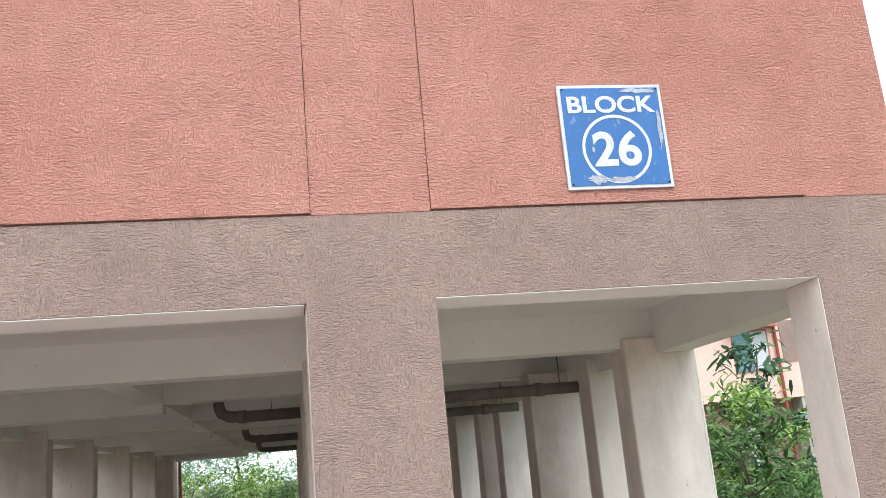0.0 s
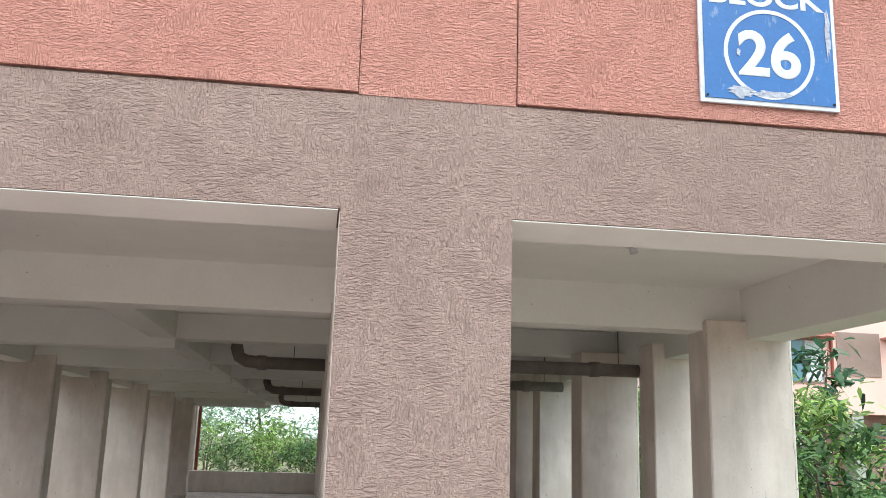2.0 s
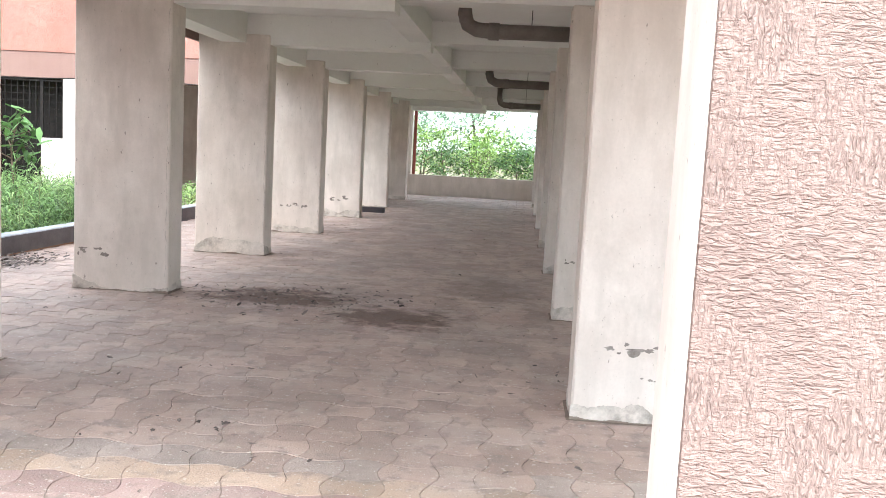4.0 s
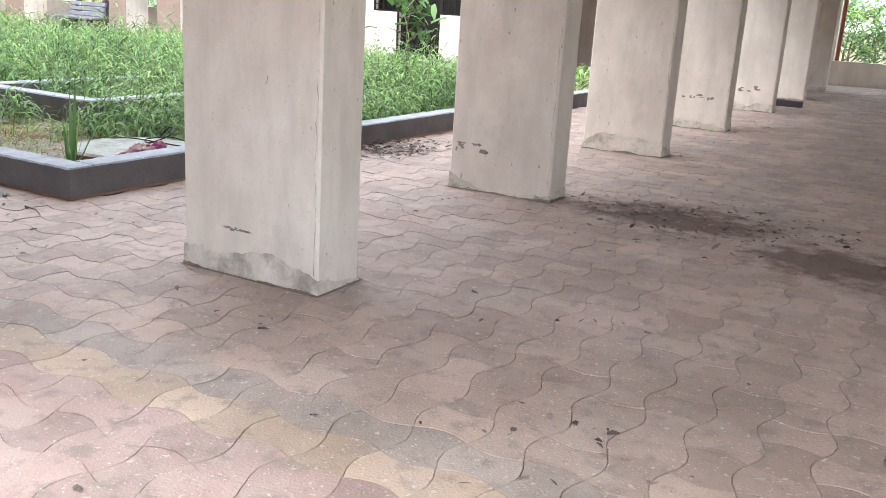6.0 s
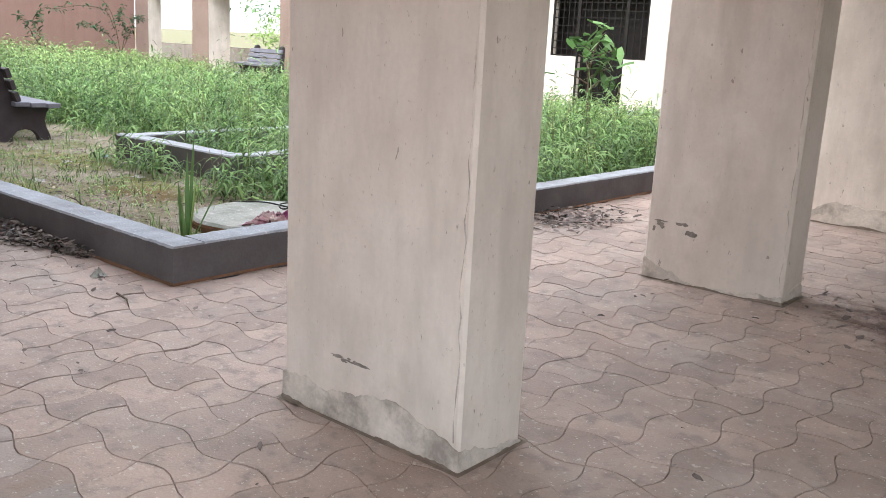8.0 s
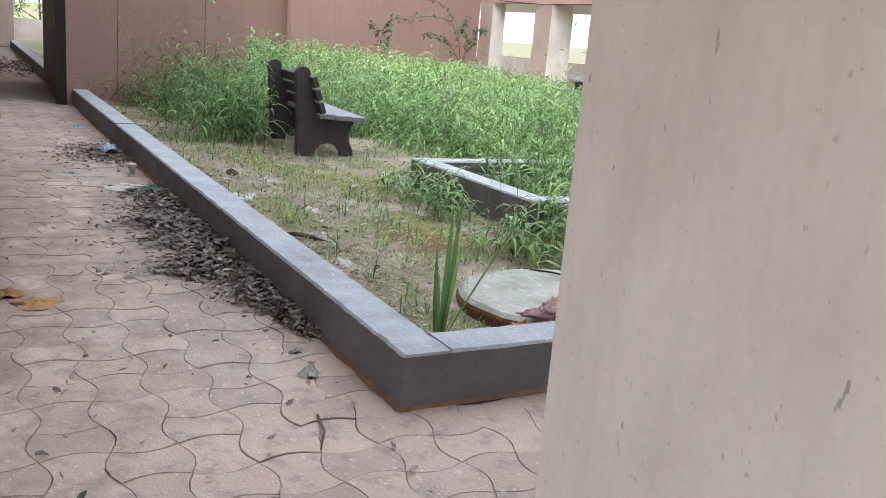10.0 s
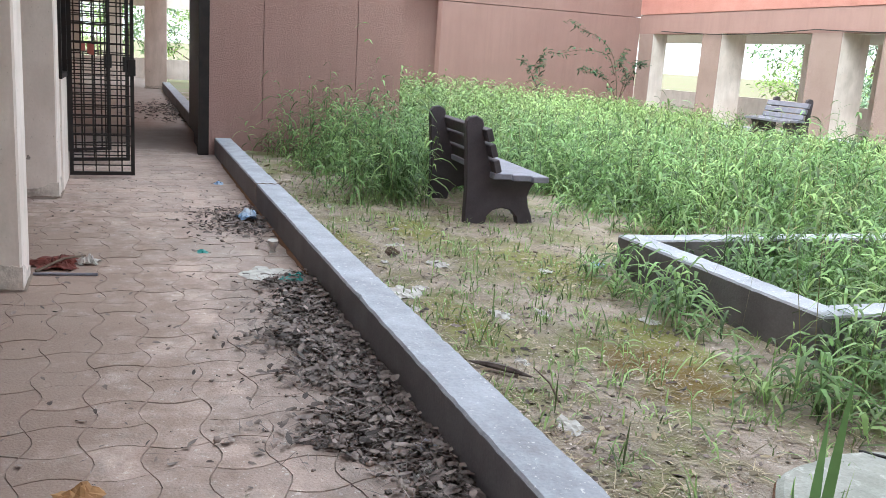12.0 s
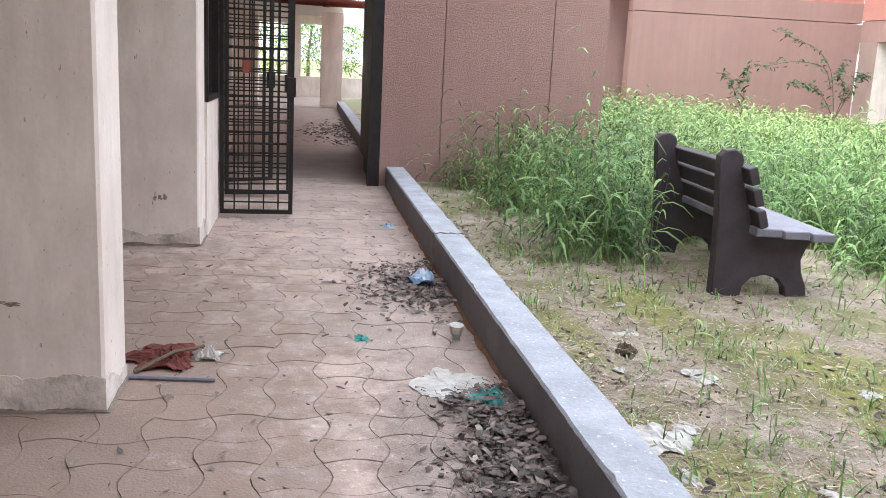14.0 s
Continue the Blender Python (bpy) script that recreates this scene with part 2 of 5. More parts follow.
add_mix(BLUE, noise_mask(BLUE, 22, 0.60, 0.66, (1.6, 1, 0.6), 0.55), (0.20, 0.27, 0.40))
SIGNWHITE = make_mat("sign_white", (0.60, 0.62, 0.66), (0.42, 0.43, 0.47), 18, 0.7, 0.4, bump=0.05)
FILM = make_mat("torn_film", (0.38, 0.40, 0.45), (0.22, 0.23, 0.30), 30, 0.9, 0.3, bump=0.6, spec=0.6)
BARK = make_mat("bark", (0.16, 0.12, 0.09), (0.10, 0.075, 0.055), 9, 0.8, 0.95, bump=0.6)
CLOD = make_mat("crumbled_earth", (0.30, 0.25, 0.225), (0.13, 0.10, 0.09), 7, 0.9, 0.95, bump=0.6, bump_scale=60, island=0.5)
DIRT = make_mat("dirt_line", (0.17, 0.13, 0.105), (0.27, 0.22, 0.18), 9, 0.9, 0.95, bump=0.5)
DEADLEAF = make_mat("dead_leaves", (0.26, 0.215, 0.195), (0.085, 0.064, 0.058), 14, 0.95, 0.75, island=0.65)
BANK = make_mat("rotted_leaf_earth", (0.15, 0.115, 0.105), (0.06, 0.045, 0.042), 30, 0.95, 0.9, grain=120, bump=1.0, bump_scale=70)
GRAVEL = make_mat("fine_gravel", (0.54, 0.47, 0.42), (0.27, 0.22, 0.185), 9, 0.8, 0.9, island=0.55)
STRAW = make_mat("dry_straw", (0.40, 0.34, 0.24), (0.20, 0.16, 0.10), 5, 0.9, 0.9, island=0.6)


def leaf_mat(name, base, second, rough=0.55):
    m = make_mat(name, base, second, 0.8, 0.8, rough, grain=30, bump=0, island=0.7, spec=0.4)
    n, l = m.node_tree.nodes, m.node_tree.links
    tr, mx = n.new("ShaderNodeBsdfTranslucent"), n.new("ShaderNodeMixShader")
    l.new(n["Principled BSDF"].inputs["Base Color"].links[0].from_socket, tr.inputs["Color"])
    mx.inputs[0].default_value = 0.35
    l.new(n["Principled BSDF"].outputs[0], mx.inputs[1])
    l.new(tr.outputs[0], mx.inputs[2])
    l.new(mx.outputs[0], n["Material Output"].inputs["Surface"])
    return m


SEED = make_mat("dry_seed_heads", (0.30, 0.27, 0.15), (0.20, 0.20, 0.09), 3, 0.8, 0.8, island=0.4)
# the pink paint again, paled so strong daylight sits in its colour
SUNLIT_PINK = make_mat("sunlit_pink", (0.80, 0.54, 0.48), (0.72, 0.46, 0.41), 0.7, 0.7, 0.9)
GRASS = leaf_mat("weed_green", (0.22, 0.345, 0.13), (0.10, 0.185, 0.065))
GRASS_L = leaf_mat("fresh_grass_green", (0.30, 0.415, 0.165), (0.17, 0.27, 0.09))
LEAF = leaf_mat("shrub_leaf", (0.14, 0.25, 0.085), (0.085, 0.165, 0.055))
LEAF_D = leaf_mat("tree_leaf", (0.085, 0.17, 0.09), (0.05, 0.11, 0.06))
# next two raised so distant glare and haze sit in the leaf colour
LEAF_Y = leaf_mat("bright_leaf", (0.30, 0.43, 0.12), (0.18, 0.29, 0.075))
LEAF_P = leaf_mat("hazed_far_leaf", (0.34, 0.46, 0.31), (0.22, 0.33, 0.21))


# ---------------------------------------------------------------- building blocks
def thing(name, label, category, group="", kind="", at=(0, 0, 0)):
    ob = new(name)
    ob.location = at
    return tagged(ob, label, category, group, kind)


def box(bm, x0, x1, y0, y1, z0, z1, bevel=0.0, segs=1):
    made = bmesh.ops.create_cube(bm, size=1.0, matrix=Matrix.LocRotScale(((x0 + x1) / 2, (y0 + y1) / 2, (z0 + z1) / 2), None, (x1 - x0, y1 - y0, z1 - z0)))
    if bevel:
        vs = set(made["verts"])
        bmesh.ops.bevel(bm, geom=[e for e in bm.edges if e.verts[0] in vs], offset=bevel, segments=segs, affect="EDGES")
    return bm


def boxes(*rows, bevel=0.0):
    bm = bmesh.new()
    for r in rows:
        box(bm, *r, bevel=bevel)
    return bm


def part(name, bm, material, parent=None, label="", smooth=False):
    me = bpy.data.meshes.new(name)
    bm.to_mesh(me)
    bm.free()
    me.materials.append(material)
    if smooth:
        me.polygons.foreach_set("use_smooth", [True] * len(me.polygons))
    ob = new(name, me)
    ob.parent = parent
    return tagged(ob, label)


def structure(name, bm, material, label, category):
    return tagged(part(name, bm, material), label, category, "", "structure")


def tube(points, radius, ends=True, res=8):
    """A round bar along points, as a bmesh."""
    bm = bmesh.new()
    rings = []
    pts = [Vector(p) for p in points]
    for i, p in enumerate(pts):
        d = (pts[min(i + 1, len(pts) - 1)] - pts[max(i - 1, 0)]).normalized()
        q = d.to_track_quat("Z", "Y")
        r = radius[i] if isinstance(radius, (list, tuple)) else radius
        rings.append([bm.verts.new(p + q @ Vector((r * math.cos(a), r * math.sin(a), 0))) for a in (2 * math.pi * k / res for k in range(res))])
    for a, b in zip(rings, rings[1:]):
        for k in range(res):
            bm.faces.new((a[k], a[(k + 1) % res], b[(k + 1) % res], b[k]))
    if ends:
        bm.faces.new(rings[0][::-1])
        bm.faces.new(rings[-1])
    return bm


def quad_mesh(name, verts, quads, materials, parent=None, index=None):
    """A mesh from arrays: verts (n, 3), quads (m, 4)."""
    me = bpy.data.meshes.new(name)
    verts, quads = np.asarray(verts, np.float32).reshape(-1, 3), np.asarray(quads, np.int32).reshape(-1, 4)
    me.vertices.add(len(verts))
    me.vertices.foreach_set("co", verts.ravel())
    me.loops.add(quads.size)
    me.loops.foreach_set("vertex_index", quads.ravel())
    me.polygons.add(len(quads))
    me.polygons.foreach_set("loop_start", np.arange(0, quads.size, 4, dtype=np.int32))
    for m in materials:
        me.materials.append(m)
    if index is not None:
        me.polygons.foreach_set("material_index", np.asarray(index, np.int32))
    me.update(calc_edges=True)
    ob = new(name, me)
    ob.parent = parent
    return ob


# ---------------------------------------------------------------- the large structure
SOFFIT, SLAB, BAND, TOP = 2.49, 2.84, 2.93, 6.0
ROWS_Y = (7.47, 10.29, 13.21, 16.12, 19.5, 22.9, 26.2)
END_Y = 29.4

structure("ground", boxes((-900, 900, -900, 900, -0.35, -0.10)), GROUND, "rough outer ground of soil and weeds reaching the horizon", "ground")
# added out of view as a reflector for the ceiling
structure("bounce_paving", boxes((-16, 9, -16, 0.99, -0.09, -0.006)), FARFLOOR, "unseen pale ground added before the front to bounce light inside", "pavement")
structure("pavement", boxes((-5.90, 3.12, 1.0, END_Y + 0.2, -0.09, -0.008), (-16.6, -5.90, 1.0, 7.99, -0.09, -0.008)), JOINT, "dirt bed showing in the joints of the paving", "pavement")
structure("floor_passage", boxes((-40, -16.6, 4.5, 7.99, -0.09, -0.004)), FARFLOOR, "dull pink paving of the far passage", "floor")

# the front wall with the block sign: brown pillars and beam below, pink panels above
wall = thing("wall_south", "combed plaster front, brown below and pink above", "wall", kind="structure")
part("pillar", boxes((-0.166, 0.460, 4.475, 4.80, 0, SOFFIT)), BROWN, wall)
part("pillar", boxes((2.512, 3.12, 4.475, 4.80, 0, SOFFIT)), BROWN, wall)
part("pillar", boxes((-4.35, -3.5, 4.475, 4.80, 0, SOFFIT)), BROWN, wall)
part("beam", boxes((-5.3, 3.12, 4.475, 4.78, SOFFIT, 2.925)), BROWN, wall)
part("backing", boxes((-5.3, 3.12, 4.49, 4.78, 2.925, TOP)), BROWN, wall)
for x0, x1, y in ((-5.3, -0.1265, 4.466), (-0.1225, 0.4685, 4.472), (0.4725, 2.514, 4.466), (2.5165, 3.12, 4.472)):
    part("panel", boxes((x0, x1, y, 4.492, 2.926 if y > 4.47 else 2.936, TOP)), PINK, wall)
part("lining", boxes((-4.2, -0.175, 4.479, 4.79, SOFFIT - 0.006, SOFFIT - 0.002), (0.462, 2.505, 4.479, 4.79, SOFFIT - 0.006, SOFFIT - 0.002)), CEIL, wall, "whitewashed underside of the beam")
part("lining", boxes((2.506, 2.510, 4.479, 4.80, 0, SOFFIT - 0.008)), WHITE, wall, "whitewashed inner side of the pillar")
part("lining", boxes((-0.169, -0.1665, 4.49, 4.80, 0, SOFFIT - 0.008), (0.4605, 0.463, 4.49, 4.80, 0, SOFFIT - 0.008)), WHITE, wall, "whitewashed sides of the pillar")

# ceiling slab with its beams
cb = boxes((-4.38, 3.12, 4.78, END_Y, SLAB, SLAB + 0.15))
for y in ROWS_Y + (END_Y - 0.3,):
    if y < 8:
        box(cb, -4.36, 3.11, y + 0.02, y + 0.28, 2.525, SLAB)
    else:
        box(cb, -4.36, -1.612, y + 0.02, y + 0.32, SOFFIT, SLAB)
        box(cb, -1.612, 3.11, y + 0.02, y + 0.32, 2.59, SLAB)
for x0, x1, z in ((-4.08, -3.78, 2.5), (0.10, 0.40, 2.5), (2.83, 3.11, 2.46)):
    ys = (4.78,) + ROWS_Y + (END_Y - 0.3,)
    for a, b in zip(ys, ys[1:]):
        box(cb, x0, x1, a + 0.32 if a > 5 else a, b + 0.02, z, SLAB)
ys = ROWS_Y + (END_Y - 0.3,)
for a, b in zip(ys, ys[1:]):
    box(cb, -1.86, -1.61, a + 0.32, b + 0.02, 2.59, SLAB)
structure("ceiling", cb, CEIL, "whitewashed concrete slab crossed by deep beams", "ceiling")

# storeys above, which close the place and shade it
structure("wall_east_wing_court", boxes((-4.42, -4.385, 4.8, 21.8, 2.50, 2.925)), BROWN, "brown plaster band over the columns", "wall")
structure("wall_east_wing_upper", boxes((-4.44, -4.385, 4.8, 21.8, 2.93, TOP)), PINK, "pink plastered upper wall of the east wing", "wall")
structure("wall_east_wing_outer", boxes((3.125, 3.16, 4.8, END_Y, 2.50, TOP)), PINK, "pink plastered outer wall of the east wing", "wall")
structure("roof_east_wing", boxes((-4.38, 3.12, 4.8, END_Y, TOP - 0.2, TOP)), CONCRETE, "flat concrete roof", "roof")


def column(x0, x1, y0, y1, top=2.60, base=0.25, seed=0):
    """A plastered column with worn arrises and a damp grey foot."""
    c = thing("column", "whitewashed plastered column with a damp stained foot", "column", "columns of the open ground floor", at=((x0 + x1) / 2, (y0 + y1) / 2, 0))
    w, d = (x1 - x0) / 2, (y1 - y0) / 2
    rng = random.Random(seed)
    bm = boxes((-w, w, -d, d, 0, top), bevel=0.012)
    part("shaft", bm, WHITE, c)
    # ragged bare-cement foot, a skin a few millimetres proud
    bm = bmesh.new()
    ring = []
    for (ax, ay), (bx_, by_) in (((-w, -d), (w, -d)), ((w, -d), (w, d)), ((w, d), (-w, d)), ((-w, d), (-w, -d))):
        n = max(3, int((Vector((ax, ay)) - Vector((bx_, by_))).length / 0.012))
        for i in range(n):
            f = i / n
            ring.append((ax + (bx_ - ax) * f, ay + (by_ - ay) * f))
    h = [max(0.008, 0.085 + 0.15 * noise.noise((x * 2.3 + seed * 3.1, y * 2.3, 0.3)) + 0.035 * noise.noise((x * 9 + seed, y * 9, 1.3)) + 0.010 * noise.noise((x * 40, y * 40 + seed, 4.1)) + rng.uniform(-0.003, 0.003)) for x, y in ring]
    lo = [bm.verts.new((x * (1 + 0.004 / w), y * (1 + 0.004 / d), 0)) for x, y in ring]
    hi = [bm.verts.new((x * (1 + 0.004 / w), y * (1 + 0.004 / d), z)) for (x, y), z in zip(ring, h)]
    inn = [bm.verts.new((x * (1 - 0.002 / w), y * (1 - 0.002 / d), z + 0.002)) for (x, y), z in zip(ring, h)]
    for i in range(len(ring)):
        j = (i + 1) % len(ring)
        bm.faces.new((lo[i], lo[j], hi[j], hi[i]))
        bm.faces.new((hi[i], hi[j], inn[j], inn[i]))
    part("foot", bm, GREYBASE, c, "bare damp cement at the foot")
    bm = bmesh.new()
    line = [max(0.002, 0.006 + 0.028 * noise.noise((x * 5 + seed * 1.7, y * 5, 2.2)) + rng.uniform(-0.002, 0.003)) for x, y in ring]
    rows = [[bm.verts.new((x * (1 + g / w), y * (1 + g / d), z)) for (x, y), z in zip(ring, zz)] for g, zz in ((0.022, [0.003] * len(ring)), (0.0075, [0.006] * len(ring)), (0.006, line))]
    for lo_, hi_ in zip(rows, rows[1:]):
        for i in range(len(ring)):
            j = (i + 1) % len(ring)
            bm.faces.new((lo_[i], lo_[j], hi_[j], hi_[i]))
    part("dirt_line", bm, DIRT, c, "dark dirt gathered round the foot")
    # a trowel seam up the corner
    pts = [(w - 0.022 + rng.uniform(-0.008, 0.008), -d + 0.0005, 0.10 + q * 0.06) for q in range(int((top - 0.2) / 0.06))]
    part("seam", tube(pts, [rng.uniform(0.0008, 0.0042) for _ in pts], res=4), GREYBASE, c, "thin crack along the corner")
    return c


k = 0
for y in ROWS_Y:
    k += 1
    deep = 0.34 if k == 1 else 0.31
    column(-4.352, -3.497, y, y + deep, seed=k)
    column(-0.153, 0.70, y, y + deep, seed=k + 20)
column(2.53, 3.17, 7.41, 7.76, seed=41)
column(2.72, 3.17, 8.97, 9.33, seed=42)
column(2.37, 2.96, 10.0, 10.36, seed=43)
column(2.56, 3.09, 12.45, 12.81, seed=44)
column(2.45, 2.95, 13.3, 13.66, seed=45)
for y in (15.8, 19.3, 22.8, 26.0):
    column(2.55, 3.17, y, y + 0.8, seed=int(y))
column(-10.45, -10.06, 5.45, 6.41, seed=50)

# low walls along the open sides
structure("parapet_east", boxes((2.98, 3.14, 7.77, 8.96, 0, 0.66), (2.98, 3.14, 9.34, 12.44, 0, 0.66), (3.10, 3.14, 12.44, 13.67, 0, 0.66), (2.98, 3.14, 13.67, 15.8, 0, 0.66), (2.98, 3.14, 16.6, END_Y, 0, 0.66)), WHITE, "low stained parapet wall", "parapet")
structure("parapet_end", boxes((-4.6, 3.1, END_Y, END_Y + 0.2, 0, 0.60), (-4.55, -4.05, END_Y - 0.28, END_Y - 0.01, 0, SOFFIT), (-0.12, 0.5, END_Y - 0.28, END_Y - 0.01, 0, SOFFIT)), WHITE, "low whitewashed wall closing the far end", "parapet")
structure("beam_end", boxes((-4.6, 3.1, END_Y, END_Y + 0.25, 2.62, TOP)), WHITE, "whitewashed end beam and wall above it", "wall")

# west: the brown block with the doorway, the south range with its columns
blk = thing("wall_block_front", "brown combed plaster wall of the block with two seams", "wall", kind="structure")
for y0, y1 in ((7.93, 8.58), (8.59, 9.777), (9.787, 10.39)):
    part("panel", boxes((-16.70, -16.45, y0, y1, 0, TOP)), COURT, blk)
part("backing", boxes((-16.75, -16.475, 7.94, 10.37, 0.01, TOP - 0.1)), COURT, blk)
part("lintel", boxes((-16.75, -16.45, 4.4, 7.929, 2.42, TOP)), COURT, blk)
structure("wall_block_side", boxes((-30.7, -16.76, 10.08, 10.385, 0, TOP)), COURT, "brown plaster side of the block", "wall")
# inner wall coloured black to carry the passage's shade
structure("wall_passage_inner", boxes((-20.4, -16.76, 7.95, 8.1, 0, 2.6)), BLACK, "black inner side of the passage, its shade put into the colour", "wall")
structure("ceiling_passage", boxes((-20.4, -16.76, 4.4, 8.1, 2.6, 2.75)), CEIL, "whitewashed ceiling of the passage", "ceiling")
structure("ceiling_far_passage", boxes((-40, -20.4, 4.4, 8.1, 2.84, 2.95), (-27, -26.7, 4.4, 8.1, 2.5, 2.84), (-33, -32.7, 4.4, 8.1, 2.5, 2.84)), CEIL, "whitewashed ceiling of the far passage with beams", "ceiling")
# inner run is added to keep light out of the passage
structure("wall_passage_south", boxes((-40, -14.62, 4.4, 4.6, 0, 2.84), (-20.4, -14.62, 5.9, 6.05, 0, 2.58)), WHITE, "whitewashed walls added to close and darken the passage", "wall")
structure("wall_range_south", boxes((-16.45, -5.3, 2.0, 2.2, 0, 2.84), (-5.5, -5.3, 2.2, 4.475, 0, 2.84)), WHITE, "whitewashed rear wall of the south range", "wall")
structure("ceiling_south_range", boxes((-16.45, -4.45, 2.2, 7.2, SLAB, SLAB + 0.15), (-16.45, -4.38, 6.11, 6.41, SOFFIT, SLAB)), CEIL, "whitewashed slab and edge beam of the south range", "ceiling")
structure("wall_south_range_upper", boxes((-16.45, -4.45, 7.16, 7.2, 2.995, TOP)), PINK, "pink plastered upper wall of the south range", "wall")
structure("wall_west_court", boxes((-30.1, -29.7, 15.5, 22.0, 0, 2.97), (-30.1, -29.71, 15.5, 22.0, 2.99, 3.5)), COURT, "pinkish brown plaster wall closing the court", "wall")
structure("wall_west_recess", boxes((-30.7, -30.4, 10.4, 16.0, 0, 3.5)), COURT, "set-back brown plaster wall", "wall")
structure("wall_west_upper", boxes((-30.1, -29.74, 10.4, 22.0, 3.5, TOP)), PINK, "pink plastered upper wall", "wall")

# north range across the court
nr = thing("wall_north", "north range with brown band, pink wall and open columns", "wall", kind="structure")
part("band", boxes((-29.7, -4.45, 22.0, 22.35, SOFFIT, 3.05)), COURT, nr)
part("upper_wall", boxes((-29.7, -4.45, 21.98, 22.35, 3.06, TOP)), PINK, nr)
part("slab", boxes((-42, -4.45, 22.35, 28.0, 2.85, 3.0), (-42, -4.45, 27.7, 28.0, 2.55, 2.85)), CEIL, nr)
part("pier", boxes((-18.2, -15.6, 22.0, 22.3, 0, SOFFIT)), COURT, nr)
part("room_wall", boxes((-15.6, -13.0, 22.0, 22.2, 0, SOFFIT), (-10.7, -8.3, 22.0, 22.2, 0, SOFFIT), (-13.0, -12.35, 22.0, 22.2, 0, 1.17), (-11.2, -10.7, 22.0, 22.2, 0, 1.17), (-15.6, -8.3, 25, 25.2, 0, 2.85)), WHITE, nr)
part("low_wall", boxes((-42, -15.6, 27.8, 28.0, 0, 0.70)), WHITE, nr)
part("floor", boxes((-42, -4.45, 22.0, 28.0, -0.09, 0.10)), FARFLOOR, nr)
for x0, x1, d in ((-29.65, -28.9, 0.5), (-26.4, -25.55, 0.8), (-22.15, -21.2, 0.8), (-20.0, -19.15, 0.6)):
    # front's brown carries its shade, the white side its daylight
    part("column", boxes((x0, x1 - 0.01, 22.0, 22.0 + d, 0.1, SOFFIT)), BROWN, nr)
    part("column_lit_side", boxes((x1 - 0.01, x1, 22.02, 22.0 + d, 0.1, SOFFIT)), WHITE, nr, "pale east side of the column, daylight put into its colour")
for x in (-28.6, -25.6):
    part("rear_column", boxes((x, x + 0.6, 27.42, 27.78, 0.1, 2.55)), WHITE, nr)
part("kerb", boxes((-29.6, -6.1, 21.6, 21.95, -0.1, 0.16)), KERBTOP, nr)


# ---------------------------------------------------------------- kerbs round the court
def kerb(name, runs, h, label):
    k_ = thing(name, label, "kerb", kind="structure")
    for x0, x1, y0, y1 in runs:
        bm = bmesh.new()
        L = max(x1 - x0, y1 - y0)
        box(bm, x0, x1, y0, y1, -0.05, h - 0.012)
        part("side", bm, KERBSIDE, k_, "dark grey sides")
        # worn top: a chipped cement cap
        n = max(4, int(L / 0.045))
        rng = random.Random(int(L * 100))
        bm = bmesh.new()
        along_x = (x1 - x0) > (y1 - y0)
        prof = []
        for i in range(n + 1):
            f = i / n
            chip = rng.random() < 0.06
            e = [rng.uniform(-0.0025, 0.0015) - (0.010 if chip and rng.random() < 0.5 else 0) if 0 < i < n else 0 for _ in range(2)]
            zz = h + rng.uniform(-0.0018, 0.0015)
            if along_x:
                x = x0 + (x1 - x0) * f
                prof.append([(x, y0 - e[0], h - 0.014), (x, y0 - e[0] + 0.008, zz), (x, y1 + e[1] - 0.008, zz), (x, y1 + e[1], h - 0.014)])
            else:
                y = y0 + (y1 - y0) * f
                prof.append([(x1 + e[0], y, h - 0.014), (x1 + e[0] - 0.008, y, zz), (x0 - e[1] + 0.008, y, zz), (x0 - e[1], y, h - 0.014)])
        rows = [[bm.verts.new(p) for p in r] for r in prof]
        for a, b in zip(rows, rows[1:]):
            for q in range(3):
                bm.faces.new((a[q], b[q], b[q + 1], a[q + 1]))
        for r in (rows[0], rows[-1]):
            bm.faces.new(r)
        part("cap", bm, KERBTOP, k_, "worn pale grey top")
    return k_


kerb("kerb_court", ((-16.44, -5.905, 8.0, 8.2), (-6.105, -5.905, 8.2, 21.6)), 0.217, "dark grey kerb with a worn pale top")
crack_pts = [(-12.62 + 0.018 * math.sin(q * 2.1) + 0.02 * q / 9, 7.9975 + 0.204 * q / 9, 0.2185) for q in range(10)]
crack = tube([(-12.60, 7.9985, 0.06), (-12.61, 7.9985, 0.14)] + crack_pts, [0.003 + 0.002 * (q % 3) for q in range(12)], res=5)
structure("kerb_crack", crack, DIRT, "jagged crack across the kerb", "crack")
kerb("kerb_planter", ((-10.0, -8.12, 10.02, 10.2), (-8.3, -8.12, 10.2, 13.6), (-10.0, -9.82, 10.2, 13.6), (-9.82, -8.3, 13.42, 13.6)), 0.30, "dark grey planter kerb with a pale top")
kerb("kerb_far", ((-31.5, -20.4, 7.95, 8.15),), 0.22, "grey kerb beyond the doorway")

# soil of the court, uneven
def soil_z(x, y):
    return 0.055 + 0.025 * noise.noise((x * 1.3, y * 1.3, 0)) + 0.012 * noise.noise((x * 5, y * 5, 3))


bm = bmesh.new()
bmesh.ops.create_grid(bm, x_segments=240, y_segments=140, size=0.5)
for v in bm.verts:
    x, y = -30.6 + (v.co.x + 0.5) * 24.55, 8.1 + (v.co.y + 0.5) * 13.7
    v.co = (x, y, soil_z(x, y))
structure("court_soil", bm, SOIL, "sandy mossy soil of the neglected court", "ground")

